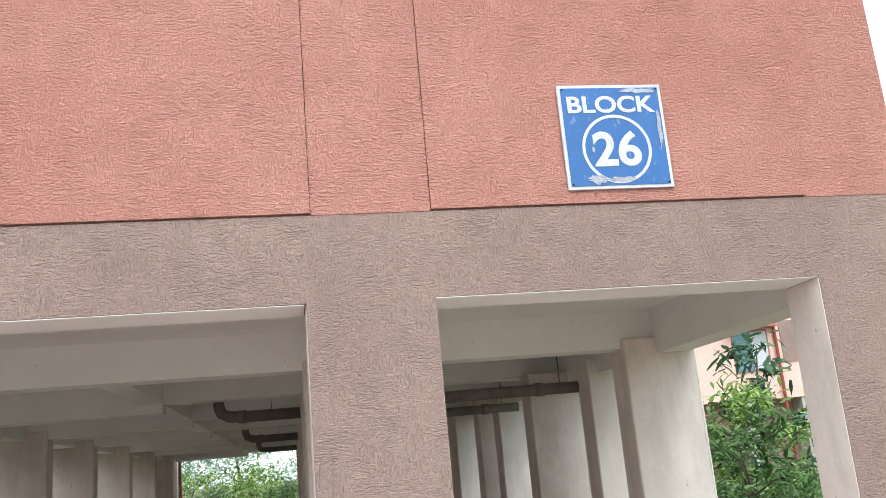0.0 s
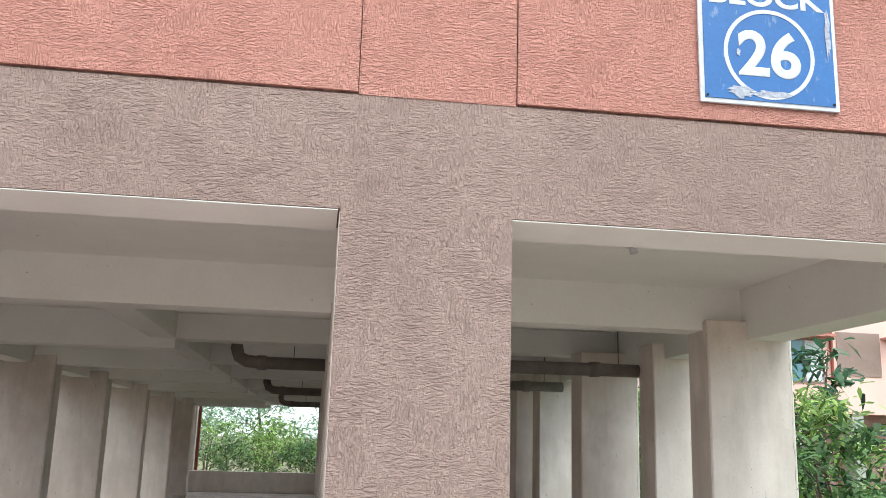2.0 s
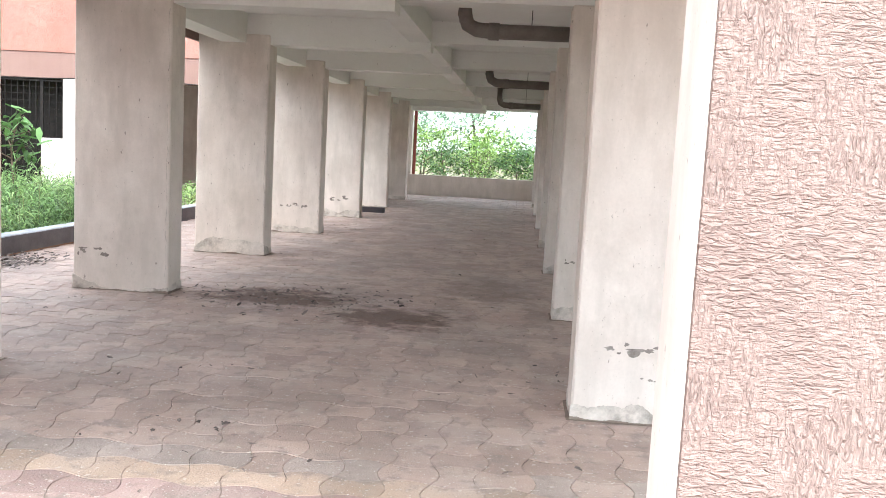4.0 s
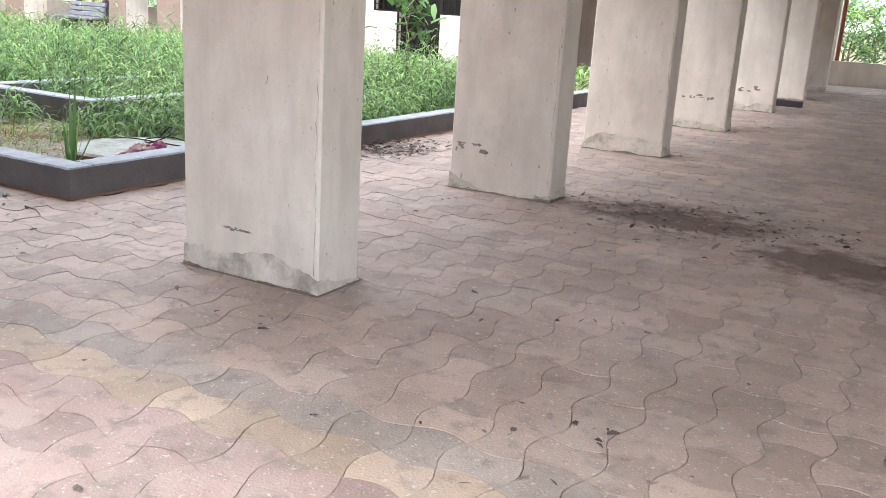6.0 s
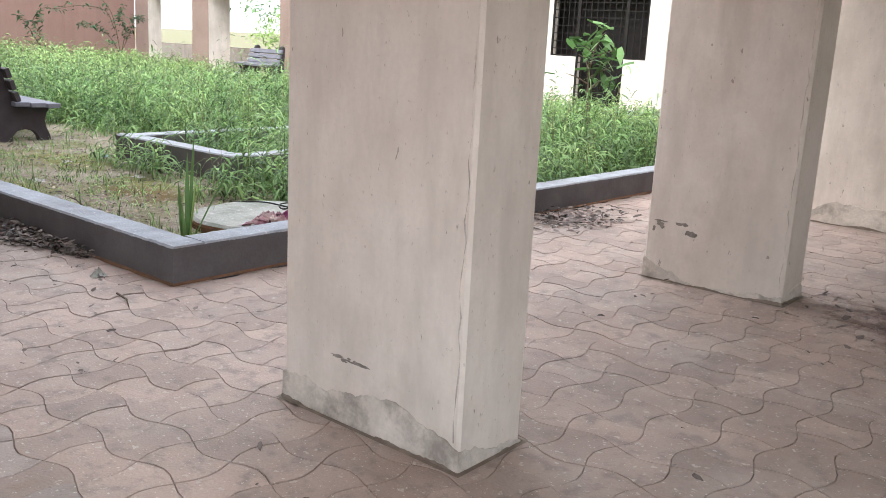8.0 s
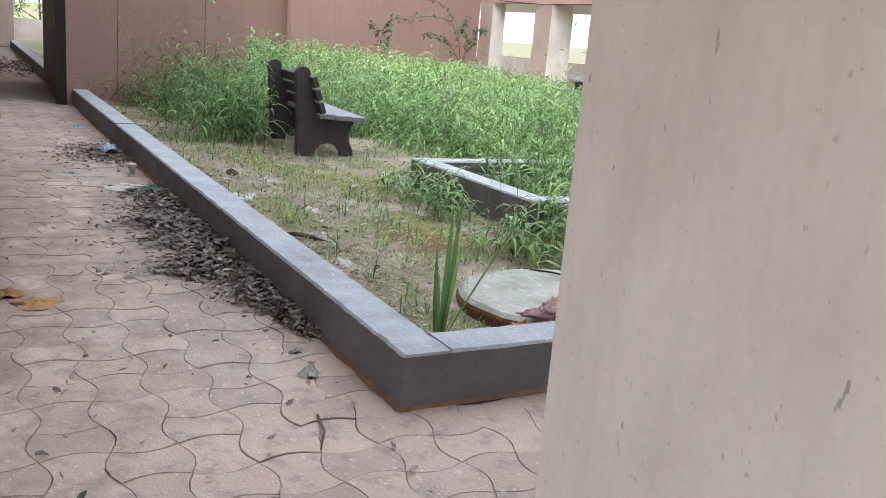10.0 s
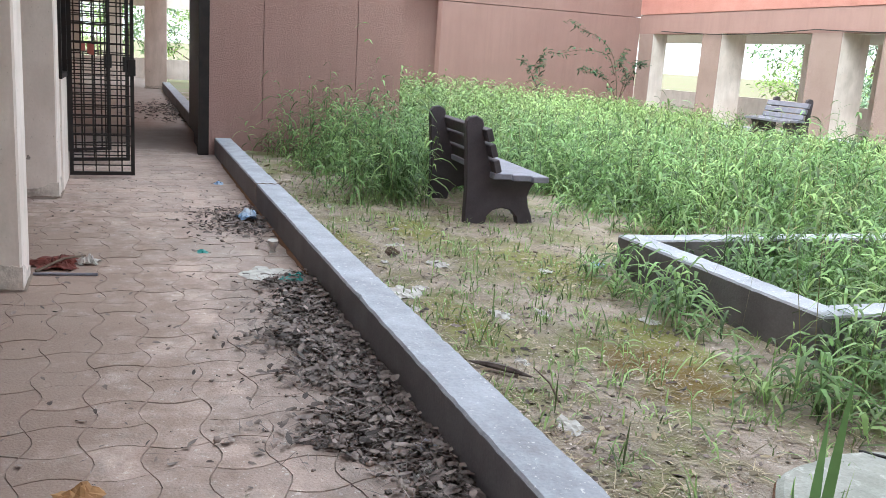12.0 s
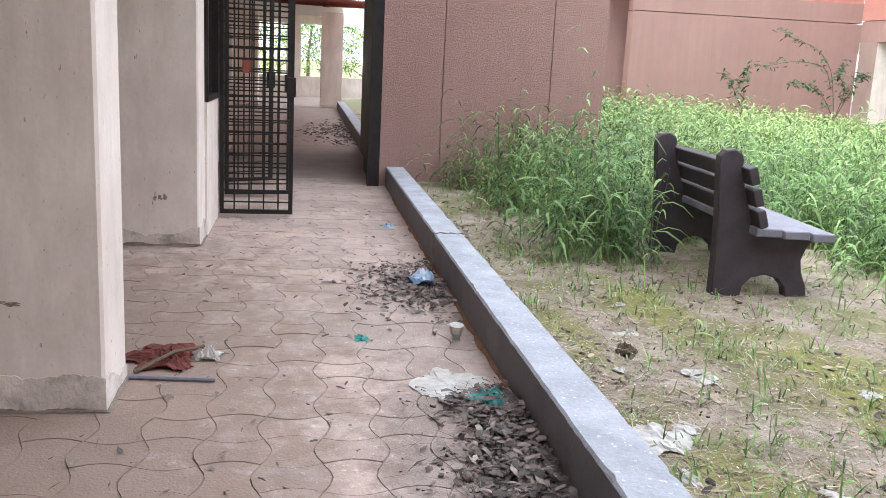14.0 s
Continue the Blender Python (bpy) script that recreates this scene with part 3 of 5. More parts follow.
# rusty soil washed against the foot of the kerb
bm = bmesh.new()
for i, (a, b) in enumerate(zip(np.arange(-15.5, -5.9, 0.06), np.arange(-15.44, -5.84, 0.06))):
    w0, w1 = (0.012 + 0.03 * abs(noise.noise((t_ * 3, 0, 7))) for t_ in (a, b))
    bm.faces.new([bm.verts.new(p) for p in ((a, 8.0 - w0, 0.003), (b, 8.0 - w1, 0.003), (b, 8.001, 0.016), (a, 8.001, 0.016))])
for a in np.arange(7.99, 14, 0.06):
    w0, w1 = (0.012 + 0.03 * abs(noise.noise((0, t_ * 3, 7))) for t_ in (a, a + 0.06))
    bm.faces.new([bm.verts.new(p) for p in ((-5.905 + w0, a, 0.003), (-5.905 + w1, a + 0.06, 0.003), (-5.906, a + 0.06, 0.016), (-5.906, a, 0.016))])
RUST = make_mat("rusty_soil", (0.23, 0.12, 0.07), (0.14, 0.08, 0.05), 9, 0.9, 0.95, bump=0.6)
structure("soil_edge", bm, RUST, "rusty soil washed against the kerb foot", "soil")


def scuff(face, at, w, h, seed):
    """A ragged patch where the plaster is scraped to the dark render; face is the axis it looks along."""
    q = random.Random(seed)
    bm = bmesh.new()
    for k_ in range(9):
        cx, cz = q.uniform(-w, w), q.uniform(-h, h) * 0.6
        rx, rz = w * q.uniform(0.06, 0.3), h * q.uniform(0.10, 0.42)
        ring_ = [(cx + rx * math.cos(a) * q.uniform(0.5, 1.2), cz + rz * math.sin(a) * q.uniform(0.5, 1.2)) for a in (2 * math.pi * i / 13 for i in range(13))]
        off = 0.001 + 0.0004 * k_
        if face == "-y":
            vs = [bm.verts.new((u, -off, v)) for u, v in ring_]
        else:
            vs = [bm.verts.new((off, u, v)) for u, v in ring_]
        bm.faces.new(vs)
    o = structure("scraped_patch", bm, SCRAPE, "dark scraped patch in the whitewash", "stain")
    o.location = at


SCRAPE = make_mat("scraped_render", (0.36, 0.32, 0.285), (0.16, 0.135, 0.12), 25, 0.9, 0.95, bump=0.8)
for i, (f, at, w, h) in enumerate((("-y", (-4.05, 7.47, 0.24), 0.14, 0.018), ("-y", (-4.18, 10.29, 0.34), 0.13, 0.05), ("-y", (0.22, 7.47, 0.40), 0.20, 0.05), ("-y", (0.30, 7.47, 0.24), 0.10, 0.03), ("-y", (2.60, 10.0, 0.40), 0.15, 0.14), ("-y", (2.55, 10.0, 0.44), 0.10, 0.08), ("-y", (2.68, 10.0, 0.36), 0.10, 0.09), ("-y", (-3.9, 16.12, 0.42), 0.2, 0.05), ("+x", (-13.08, 6.14, 0.33), 0.055, 0.06), ("+x", (-10.06, 5.95, 0.42), 0.25, 0.02), ("-y", (2.80, 8.97, 0.46), 0.05, 0.08), ("-y", (-0.02, 10.29, 0.5), 0.06, 0.03), ("-y", (-4.0, 19.5, 0.35), 0.25, 0.08))):
    scuff(f, at, w, h, i)


# ---------------------------------------------------------------- things: the front
def text_mesh(body, size, depth=0.002):
    cu = bpy.data.curves.new("letters", "FONT")
    cu.body, cu.size, cu.extrude, cu.align_x, cu.align_y = body, size, depth, "CENTER", "CENTER"
    cu.bevel_depth, cu.bevel_resolution = size * 0.028, 1
    ob = bpy.data.objects.new("letters", cu)
    scene.collection.objects.link(ob)
    me = bpy.data.meshes.new_from_object(ob.evaluated_get(bpy.context.evaluated_depsgraph_get()))
    bpy.data.objects.remove(ob)
    return me


def lettering(name, body, size, width, at, parent, mat):
    me = text_mesh(body, size)
    co = np.empty(len(me.vertices) * 3, np.float32)
    me.vertices.foreach_get("co", co)
    co = co.reshape(-1, 3)
    lo, hi = co.min(0), co.max(0)
    co = (co - (lo + hi) / 2) * np.array([width / (hi[0] - lo[0]), 1, 0.18], np.float32)
    me.vertices.foreach_set("co", co.ravel())
    me.materials.clear()
    me.materials.append(mat)
    ob = new(name, me)
    ob.parent = parent
    ob.matrix_local = pose(*at, 90, 0, 0)
    return ob


sign = thing("block_sign", "blue metal sign reading BLOCK 26, scuffed with torn film", "sign", at=(1.481, 4.463, 3.291))
part("plate", boxes((-0.30, 0.30, -0.012, 0.0, -0.30, 0.30), bevel=0.002), SIGNWHITE, sign, "white painted edge plate")
part("face", boxes((-0.281, 0.281, -0.016, -0.0121, -0.281, 0.281)), BLUE, sign, "scuffed blue face")
lettering("letters", "BLOCK", 0.132, 0.505, (0.0, -0.017, 0.183), sign, SIGNWHITE)
lettering("number", "26", 0.268, 0.272, (0.0, -0.017, -0.075), sign, SIGNWHITE)
bm = bmesh.new()
N = 48
rings = [[bm.verts.new((r * math.cos(2 * math.pi * i / N), y, -0.075 + r * math.sin(2 * math.pi * i / N))) for i in range(N)] for r, y in ((0.180, -0.0155), (0.180, -0.018), (0.197, -0.018), (0.197, -0.0155))]
for a, b in zip(rings, rings[1:]):
    for i in range(N):
        bm.faces.new((a[i], a[(i + 1) % N], b[(i + 1) % N], b[i]))
part("ring", bm, SIGNWHITE, sign, "white ring round the number")
rng = random.Random(4)
for cx, cz, rx, rz in ((0.17, 0.262, 0.115, 0.016), (-0.13, -0.245, 0.06, 0.03), (-0.135, -0.075, 0.012, 0.02), (0.262, 0.03, 0.013, 0.12), (0.0, -0.25, 0.09, 0.018)):
    bm = bmesh.new()
    ring = [bm.verts.new((cx + rx * math.cos(a) * rng.uniform(0.55, 1.15), -0.0186, cz + rz * math.sin(a) * rng.uniform(0.55, 1.15))) for a in (2 * math.pi * i / 22 for i in range(22))]
    bm.faces.new(ring[::-1])
    part("film_scrap", bm, FILM, sign, "torn clear film")
for sx in (-1, 1):
    for sz in (-1, 1):
        bm = bmesh.new()
        bmesh.ops.create_cone(bm, cap_ends=True, segments=8, radius1=0.006, radius2=0.005, depth=0.004, matrix=pose(sx * 0.272, -0.018, sz * 0.272, 90))
        part("screw", bm, BLACK, sign)

sign.scale = (0.965, 1, 0.965)


# ---------------------------------------------------------------- pipes under the slab
def pipe_run(points, radius, label, mat=PIPE):
    p = thing("drain_pipe", label, "pipe", "drain pipes under the slab")
    part("pipe", tube(points, radius, res=14), mat, p, smooth=True)
    for q in (points[1], points[-2]):
        v = Vector(q)
        d = (Vector(points[-1]) - Vector(points[-2])).normalized()
        part("collar", tube([v - d * 0.045, v + d * 0.045], radius * 1.16, res=14), mat, p, smooth=True)
    m_ = (Vector(points[-1]) + Vector(points[-2])) / 2
    part("hanger", tube([m_, (m_.x, m_.y, 2.845)], 0.004, res=5), BLACK, p)
    return p


for y in (10.75, 16.6, 22.8):
    pipe_run([(-1.06, y, 2.80), (-1.06, y, 2.56), (-1.03, y, 2.47), (-0.95, y, 2.43), (-0.80, y, 2.42), (-0.15, y, 2.42)], 0.065, "dirty grey drain pipe bending down from the slab")
for y in (9.35, 12.1):
    pipe_run([(0.72, y, 2.36), (0.9, y, 2.36), (2.3, y, 2.37), (2.76, y, 2.37)], 0.06, "dirty brown drain pipe along the ceiling")
pipe_run([(-21.0, 4.61, 2.22), (-21.0, 5.2, 2.22), (-21.0, 7.4, 2.18), (-21.0, 8.0, 2.18)], 0.06, "red oxide fire pipe across the passage", REDPIPE)
structure("end_post", tube([(-3.75, END_Y + 0.5, 0.0), (-3.75, END_Y + 0.5, 2.6)], 0.05), REDPIPE, "rusty red down pipe beside the end wall", "pipe")

structure("pier_end", boxes((-4.75, -3.84, END_Y + 0.45, END_Y + 0.75, -0.1, 5.0)), WHITE, "sunlit whitewashed pier beyond the end wall", "pier")
block = thing("timber_block", "dark timber block lying by a column foot", "block", at=(-3.55, 21.2, 0))
part("block", boxes((-0.28, 0.28, -0.09, 0.09, 0, 0.11), bevel=0.01), BENCH_DARK, block)
part("block", boxes((-0.45, -0.12, 0.12, 0.28, 0, 0.09), bevel=0.01), BENCH_DARK, block)


# ---------------------------------------------------------------- the garden benches
def end_panel():
    """Cast side of a bench: scrolled back post, seat shelf, arched foot."""
    prof = [(-0.30, 0.0), (-0.12, 0.0), (-0.11, 0.07), (-0.06, 0.125), (0.02, 0.145), (0.10, 0.125), (0.15, 0.07), (0.165, 0.0), (0.30, 0.0), (0.285, 0.08), (0.25, 0.16), (0.235, 0.24), (0.26, 0.32), (0.30, 0.375), (0.30, 0.40),
            (0.02, 0.385), (-0.06, 0.42), (-0.115, 0.52), (-0.16, 0.66), (-0.195, 0.78), (-0.185, 0.83), (-0.20, 0.87), (-0.245, 0.895), (-0.30, 0.885), (-0.33, 0.85), (-0.335, 0.80), (-0.325, 0.70), (-0.31, 0.5), (-0.30, 0.3)]
    bm = bmesh.new()
    f = bm.faces.new([bm.verts.new((-0.045, y, z)) for y, z in prof])
    ext = bmesh.ops.extrude_face_region(bm, geom=[f])
    bmesh.ops.translate(bm, verts=[v for v in ext["geom"] if isinstance(v, bmesh.types.BMVert)], vec=(0.09, 0, 0))
    bmesh.ops.recalc_face_normals(bm, faces=bm.faces)
    bmesh.ops.bevel(bm, geom=[e for e in bm.edges if abs(e.verts[0].co.x - e.verts[1].co.x) < 1e-6], offset=0.008, segments=1, affect="EDGES")
    return bm


def bench(m, label, back=None):
    b = thing("bench", label, "bench", "benches in the court")
    for x in (-0.62, 0.62):
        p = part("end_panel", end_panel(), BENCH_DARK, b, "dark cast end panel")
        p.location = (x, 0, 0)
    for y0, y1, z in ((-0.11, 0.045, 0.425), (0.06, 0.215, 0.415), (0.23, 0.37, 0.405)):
        part("seat_slat", boxes((-0.78, 0.78, y0, y1, z - 0.028, z + 0.022), bevel=0.006), BENCH_TOP, b, "grey seat slat")
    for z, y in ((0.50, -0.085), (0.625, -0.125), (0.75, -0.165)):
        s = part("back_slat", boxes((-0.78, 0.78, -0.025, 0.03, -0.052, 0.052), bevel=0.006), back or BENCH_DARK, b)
        s.matrix_local = pose(0, y, z, 17)
    b.matrix_world = m
    return b


bench(pose(-12.32, 9.93, 0.04, 0, 0, -5), "dark painted garden bench with grey slats in tall weeds")
bench(pose(-20.9, 20.35, 0.12, 0, 0, 172), "weathered grey garden bench facing the court", BENCH_TOP)


# ---------------------------------------------------------------- gates, window and doorway at the passage
def grille(parent, w, h, nx, nz, bar=0.012, frame_w=0.035):
    """Welded steel grille in the y-z plane from the origin, with its frame."""
    part("frame", boxes((-0.018, 0.018, 0, frame_w, 0, h), (-0.018, 0.018, w - frame_w, w, 0, h), (-0.018, 0.018, frame_w, w - frame_w, 0, frame_w), (-0.018, 0.018, frame_w, w - frame_w, h - frame_w, h)), BLACK, parent)
    for i in range(1, nx):
        y = w * i / nx
        part("bar", boxes((-bar / 2, bar / 2, y - bar / 2, y + bar / 2, 0.0, h)), BLACK, parent)
    for i in range(1, nz):
        z = h * i / nz
        part("bar", boxes((-bar / 2 - 0.006, bar / 2 - 0.006, 0, w, z - bar / 2, z + bar / 2)), BLACK, parent)


for x, y, w, turn, label in ((-14.30, 6.43, 0.60, 2, "open black steel grille gate with a padlock hasp"), (-15.35, 6.38, 0.62, 12, "black steel grille gate leaf behind the first"), (-16.2, 6.30, 0.55, 30, "black steel grille gate leaf folded back")):
    g = thing("grille_gate", label, "gate", "grille gates of the passage")
    grille(g, w, 2.15, 5, 22)
    part("lock_box", boxes((-0.03, 0.03, w - 0.06, w + 0.015, 0.98, 1.14), bevel=0.004), BLACK, g, "black lock box")
    part("tag", boxes((0.019, 0.021, 0.19, 0.24, 1.16, 1.26)), REDPIPE, g, "small red painted tag")
    g.matrix_world = pose(x, y, 0.03, 0, 0, turn)
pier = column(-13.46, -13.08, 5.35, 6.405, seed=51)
structure("wall_below_window", boxes((-14.28, -13.465, 6.22, 6.42, 0, 0.98)), WHITE, "low whitewashed wall below the steel window", "wall")
win = thing("window_1", "black steel window with bars over the low wall", "window", kind="structure")
part("window_frame", boxes((-14.28, -13.47, 6.33, 6.43, 0.985, 1.03), (-13.52, -13.47, 6.33, 6.43, 1.03, 2.4), (-14.28, -14.23, 6.33, 6.43, 1.03, 2.4)), BLACK, win)
for i in range(1, 8):
    part("bar", boxes((-14.23 + i * 0.088, -14.215 + i * 0.088, 6.37, 6.385, 1.03, 2.45)), BLACK, win)
door = thing("door_1", "black steel door standing open in the passage", "door", kind="structure")
part("door_frame", boxes((-16.62, -16.40, 7.80, 7.925, 0, 2.38)), BLACK, door)
part("door_leaf", boxes((-17.75, -16.64, 7.84, 7.885, 0.02, 2.35)), BLACK, door)
part("handle", boxes((-16.9, -16.87, 7.82, 7.838, 1.0, 1.2)), CONCRETE, door, "bright steel handle")

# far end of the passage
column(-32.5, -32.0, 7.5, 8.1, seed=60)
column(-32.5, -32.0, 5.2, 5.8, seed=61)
structure("parapet_far", boxes((-39.4, -39.2, 4.6, 12, 0, 0.7), (-39.4, -39.2, 4.6, 12, 2.5, 3.2), (-39.4, -39.0, 6.4, 6.9, 0.7, 2.5)), WHITE, "low whitewashed wall at the end of the passage", "parapet")

# barred windows and door of the north range
for x0, x1, z0, z1 in ((-13.0, -12.35, 1.17, 2.45), (-12.35, -11.2, 0.12, 2.45), (-11.2, -10.7, 1.17, 2.45)):
    w = thing("barred_opening", "black barred opening in the pale wall", "window", "barred openings of the north range", kind="structure", at=(x1, 22.03, z0))
    grille(w, x1 - x0, z1 - z0, max(3, int((x1 - x0) / 0.13)), int((z1 - z0) / 0.15), 0.018)
    w.rotation_euler = (0, 0, radians(90))
# black sheet gives the unlit room its darkness
structure("room_shade_sheet", boxes((-13.2, -10.5, 22.5, 22.6, 0.1, 2.84)), BLACK, "black sheet standing for the room's shade behind the bars", "wall")
cable = thing("service_cable", "black service cable slung along the band", "cable")
part("cable", tube([(-28.4 + i * 0.8, 21.95, 2.56 - 0.10 * math.sin(math.pi * ((i * 0.8) % 6.4) / 6.4)) for i in range(30)], 0.012, res=5), BLACK, cable)


# ---------------------------------------------------------------- vegetation builders
def ribbons(base, azim, length, width, rise, droop, segs=3, twist=0.0):
    """Curved leaf blades as arrays. base (n, 3); azim, length, width, rise, droop (n,)."""
    n = len(base)
    t = np.linspace(0, 1, segs + 1)
    d = np.stack([np.cos(azim), np.sin(azim)], 1)
    side = np.stack([-d[:, 1], d[:, 0]], 1)
    out = length[:, None] * (t[None] * np.cos(rise)[:, None])
    up = length[:, None] * (t[None] * np.sin(rise)[:, None] - droop[:, None] * t[None] ** 2)
    wprof = np.array([0.45, 1.0, 0.75, 0.06]) if segs == 3 else np.interp(t, [0, 0.3, 0.7, 1], [0.5, 1, 0.75, 0.05])
    V = np.zeros((n, segs + 1, 2, 3))
    for s, sg in ((0, -1), (1, 1)):
        off = side[:, None, :] * (width[:, None] * wprof[None] * 0.5 * sg)[:, :, None]
        V[:, :, s, :2] = base[:, None, :2] + d[:, None, :] * out[:, :, None] + off
        V[:, :, s, 2] = base[:, 2, None] + up + twist * sg * width[:, None]
    idx = np.arange(n * (segs + 1) * 2).reshape(n, segs + 1, 2)
    F = np.stack([idx[:, :-1, 0], idx[:, :-1, 1], idx[:, 1:, 1], idx[:, 1:, 0]], -1)
    return V.reshape(-1, 3), F.reshape(-1, 4)


def join(parts):
    V, F, o = [], [], 0
    for v, f in parts:
        V.append(v)
        F.append(f + o)
        o += len(v)
    return np.concatenate(V), np.concatenate(F)


def weeds(rs, pts, height, leaves=9, leaf_len=0.27, leaf_w=0.017):
    """Upright leafy stalks: thin stems with arching leaves."""
    n = len(pts)
    az = rs.uniform(0, 2 * np.pi, n)
    lean = rs.uniform(0.0, 0.35, n)
    out = [ribbons(pts, az, height, np.full(n, 0.007), np.pi / 2 - lean, rs.uniform(0.0, 0.15, n))]
    for j in range(leaves):
        f = (j + 0.5 + rs.uniform(-0.4, 0.4, n)) / leaves * 0.92 + 0.06
        d = np.stack([np.cos(az), np.sin(az)], 1)
        b = pts.copy()
        b[:, :2] += d * (height * f * np.sin(lean))[:, None]
        b[:, 2] += height * f * np.cos(lean)
        L = leaf_len * rs.uniform(0.6, 1.35, n) * (1.1 - 0.4 * f)
        out.append(ribbons(b, az + j * 2.4 + rs.uniform(-0.6, 0.6, n), L, leaf_w * rs.uniform(0.7, 1.4, n), rs.uniform(0.35, 1.15, n), rs.uniform(0.5, 1.1, n), twist=0.12))
    return join(out)


def blades(rs, pts, height, w=0.007):
    n = len(pts)
    return ribbons(pts, rs.uniform(0, 2 * np.pi, n), height, np.full(n, w) * rs.uniform(0.7, 1.5, n), rs.uniform(0.7, 1.5, n), rs.uniform(0.1, 0.7, n))


def stuff(name, vf, mats, label, category, index=None):
    return tagged(quad_mesh(name, vf[0], vf[1], mats, index=index), label, category, "", "stuff")


def wob(x, y, s=1.0, o=0.0):
    return np.array([noise.noise((a * s + o, b * s, o)) for a, b in zip(x, y)])


rs = np.random.RandomState(7)


def on_soil(x, y, dz=0.0):
    return np.stack([x, y, np.array([soil_z(a, b) for a, b in zip(x, y)]) + dz], 1)


def court_points(n, x0, x1, y0, y1):
    x, y = rs.uniform(x0, x1, n), rs.uniform(y0, y1, n)
    keep = ~((x < -16.3) & (y < 10.5)) & (y > 8.25) & (x < -6.2)
    keep &= ~((x - -6.67) ** 2 + (y - 9.23) ** 2 < 0.60 ** 2)
    for a, b, c, d in ((-10.02, -8.1, 10.0, 10.22), (-8.32, -8.1, 10.0, 13.6), (-10.02, -9.8, 10.0, 13.6)):
        keep &= ~((x > a) & (x < b) & (y > c) & (y < d))
    keep &= ~((x > -13.12) & (x < -11.5) & (y > 9.52) & (y < 10.32))
    return x[keep], y[keep]


def cover(x, y):
    """How thickly the weeds stand, 0 to 1."""
    w = 0.45 * wob(x, y, 1.1) + 0.4 * wob(x, y, 2.7, 4)
    edge = np.where(x < -13.2, 8.45, np.where(x < -11.0, 10.55, np.where(x < -10.1, 11.1, np.where(x < -8.0, 9.75, 9.45))))
    c = np.clip((y + w - edge) / 1.0, 0, 1)
    c = np.where((x < -12.4) & (x > -13.4) & (y < 9.6), np.clip((y - 8.6 + w) / 0.6, 0, 1), c)
    return c


x, y = court_points(15500, -17, -6.2, 8.25, 16)
keep = rs.uniform(0, 1, len(x)) < cover(x, y) * (0.58 + 0.9 * wob(x, y, 2.3, 12))
keep |= (rs.uniform(0, 1, len(x)) < 0.14) & (x > -9.9) & (x < -7.6) & (y > 9.62) & (y < 10.0)
x, y = x[keep], y[keep]
pts = on_soil(x, y, -0.01)
near_planter = (x > -10.2) & (y < 10.1) | ((x > -8.2) & (y < 13))
h = rs.uniform(0.22, 0.78, len(x)) * np.where(rs.uniform(0, 1, len(x)) < 0.07, 1.5, 1.0) * (1 + 0.45 * wob(x, y, 0.6, 5) + 0.45 * wob(x, y, 2.2, 8)) * (0.5 + 0.5 * cover(x, y)) * np.where(near_planter, 0.72, 0.95) * np.where((x > -10.3) & (y < 14), 0.85, 1.0) * np.where((x < -12.4) & (y < 10.6), rs.uniform(0.8, 1.55, len(x)), 1.0)
pale = np.tile(np.repeat((rs.uniform(0, 1, len(x)) < 0.28 + 0.5 * wob(x, y, 0.9, 6)).astype(int), 3), 10)
stuff("tall_weeds", weeds(rs, pts, h, 9, 0.30, 0.0175), [GRASS, GRASS_L], "dense knee-high green weeds with long leaves", "weeds", index=pale)
x, y = court_points(900, -12.5, -7.0, 8.35, 10.0)
keep = rs.uniform(0, 1, len(x)) < 0.02 + 0.28 * np.clip(wob(x, y, 2.2, 21), 0, 1)
x, y = x[keep], y[keep]
stuff("sprouts", weeds(rs, on_soil(x, y, -0.01), rs.uniform(0.08, 0.26, len(x)), 5, 0.13, 0.009), [GRASS_L], "thin upright sprouts on the sandy soil", "weeds")
x, y = court_points(9000, -29.6, -6.2, 10.4, 21.5)
keep = ((x < -17) | (y > 16)) & (rs.uniform(0, 1, len(x)) < 0.75)
x, y = x[keep], y[keep]
pts = on_soil(x, y, -0.01)
h = rs.uniform(0.3, 0.75, len(x)) * (1 + 0.35 * wob(x, y, 0.4, 9) + 0.4 * wob(x, y, 1.4, 2)) * np.clip(1.5 - 0.085 * (y - 12) - 0.045 * np.maximum(0, x + 24), 0.55, 1.6)
h *= np.where((np.abs(x + 20.6) < 2.4) & (y > 16.0), 0.35, 1)
stuff("far_weeds", weeds(rs, pts, h, 7, 0.26, 0.032), [GRASS_L], "tall pale green weeds across the court", "weeds")
x, y = court_points(60000, -17, -6.2, 8.25, 17)
c = cover(x, y)
keep = rs.uniform(0, 1, len(x)) < 0.06 + 0.45 * c + 0.16 * (wob(x, y, 1.6, 3) > 0.12)
x, y, c = x[keep], y[keep], c[keep]
pts = on_soil(x, y, -0.01)
stuff("short_grass", blades(rs, pts, rs.uniform(0.03, 0.11, len(x)) + 0.28 * c * rs.uniform(0.3, 1, len(x))), [GRASS_L], "thin short grass over the sandy soil", "grass")
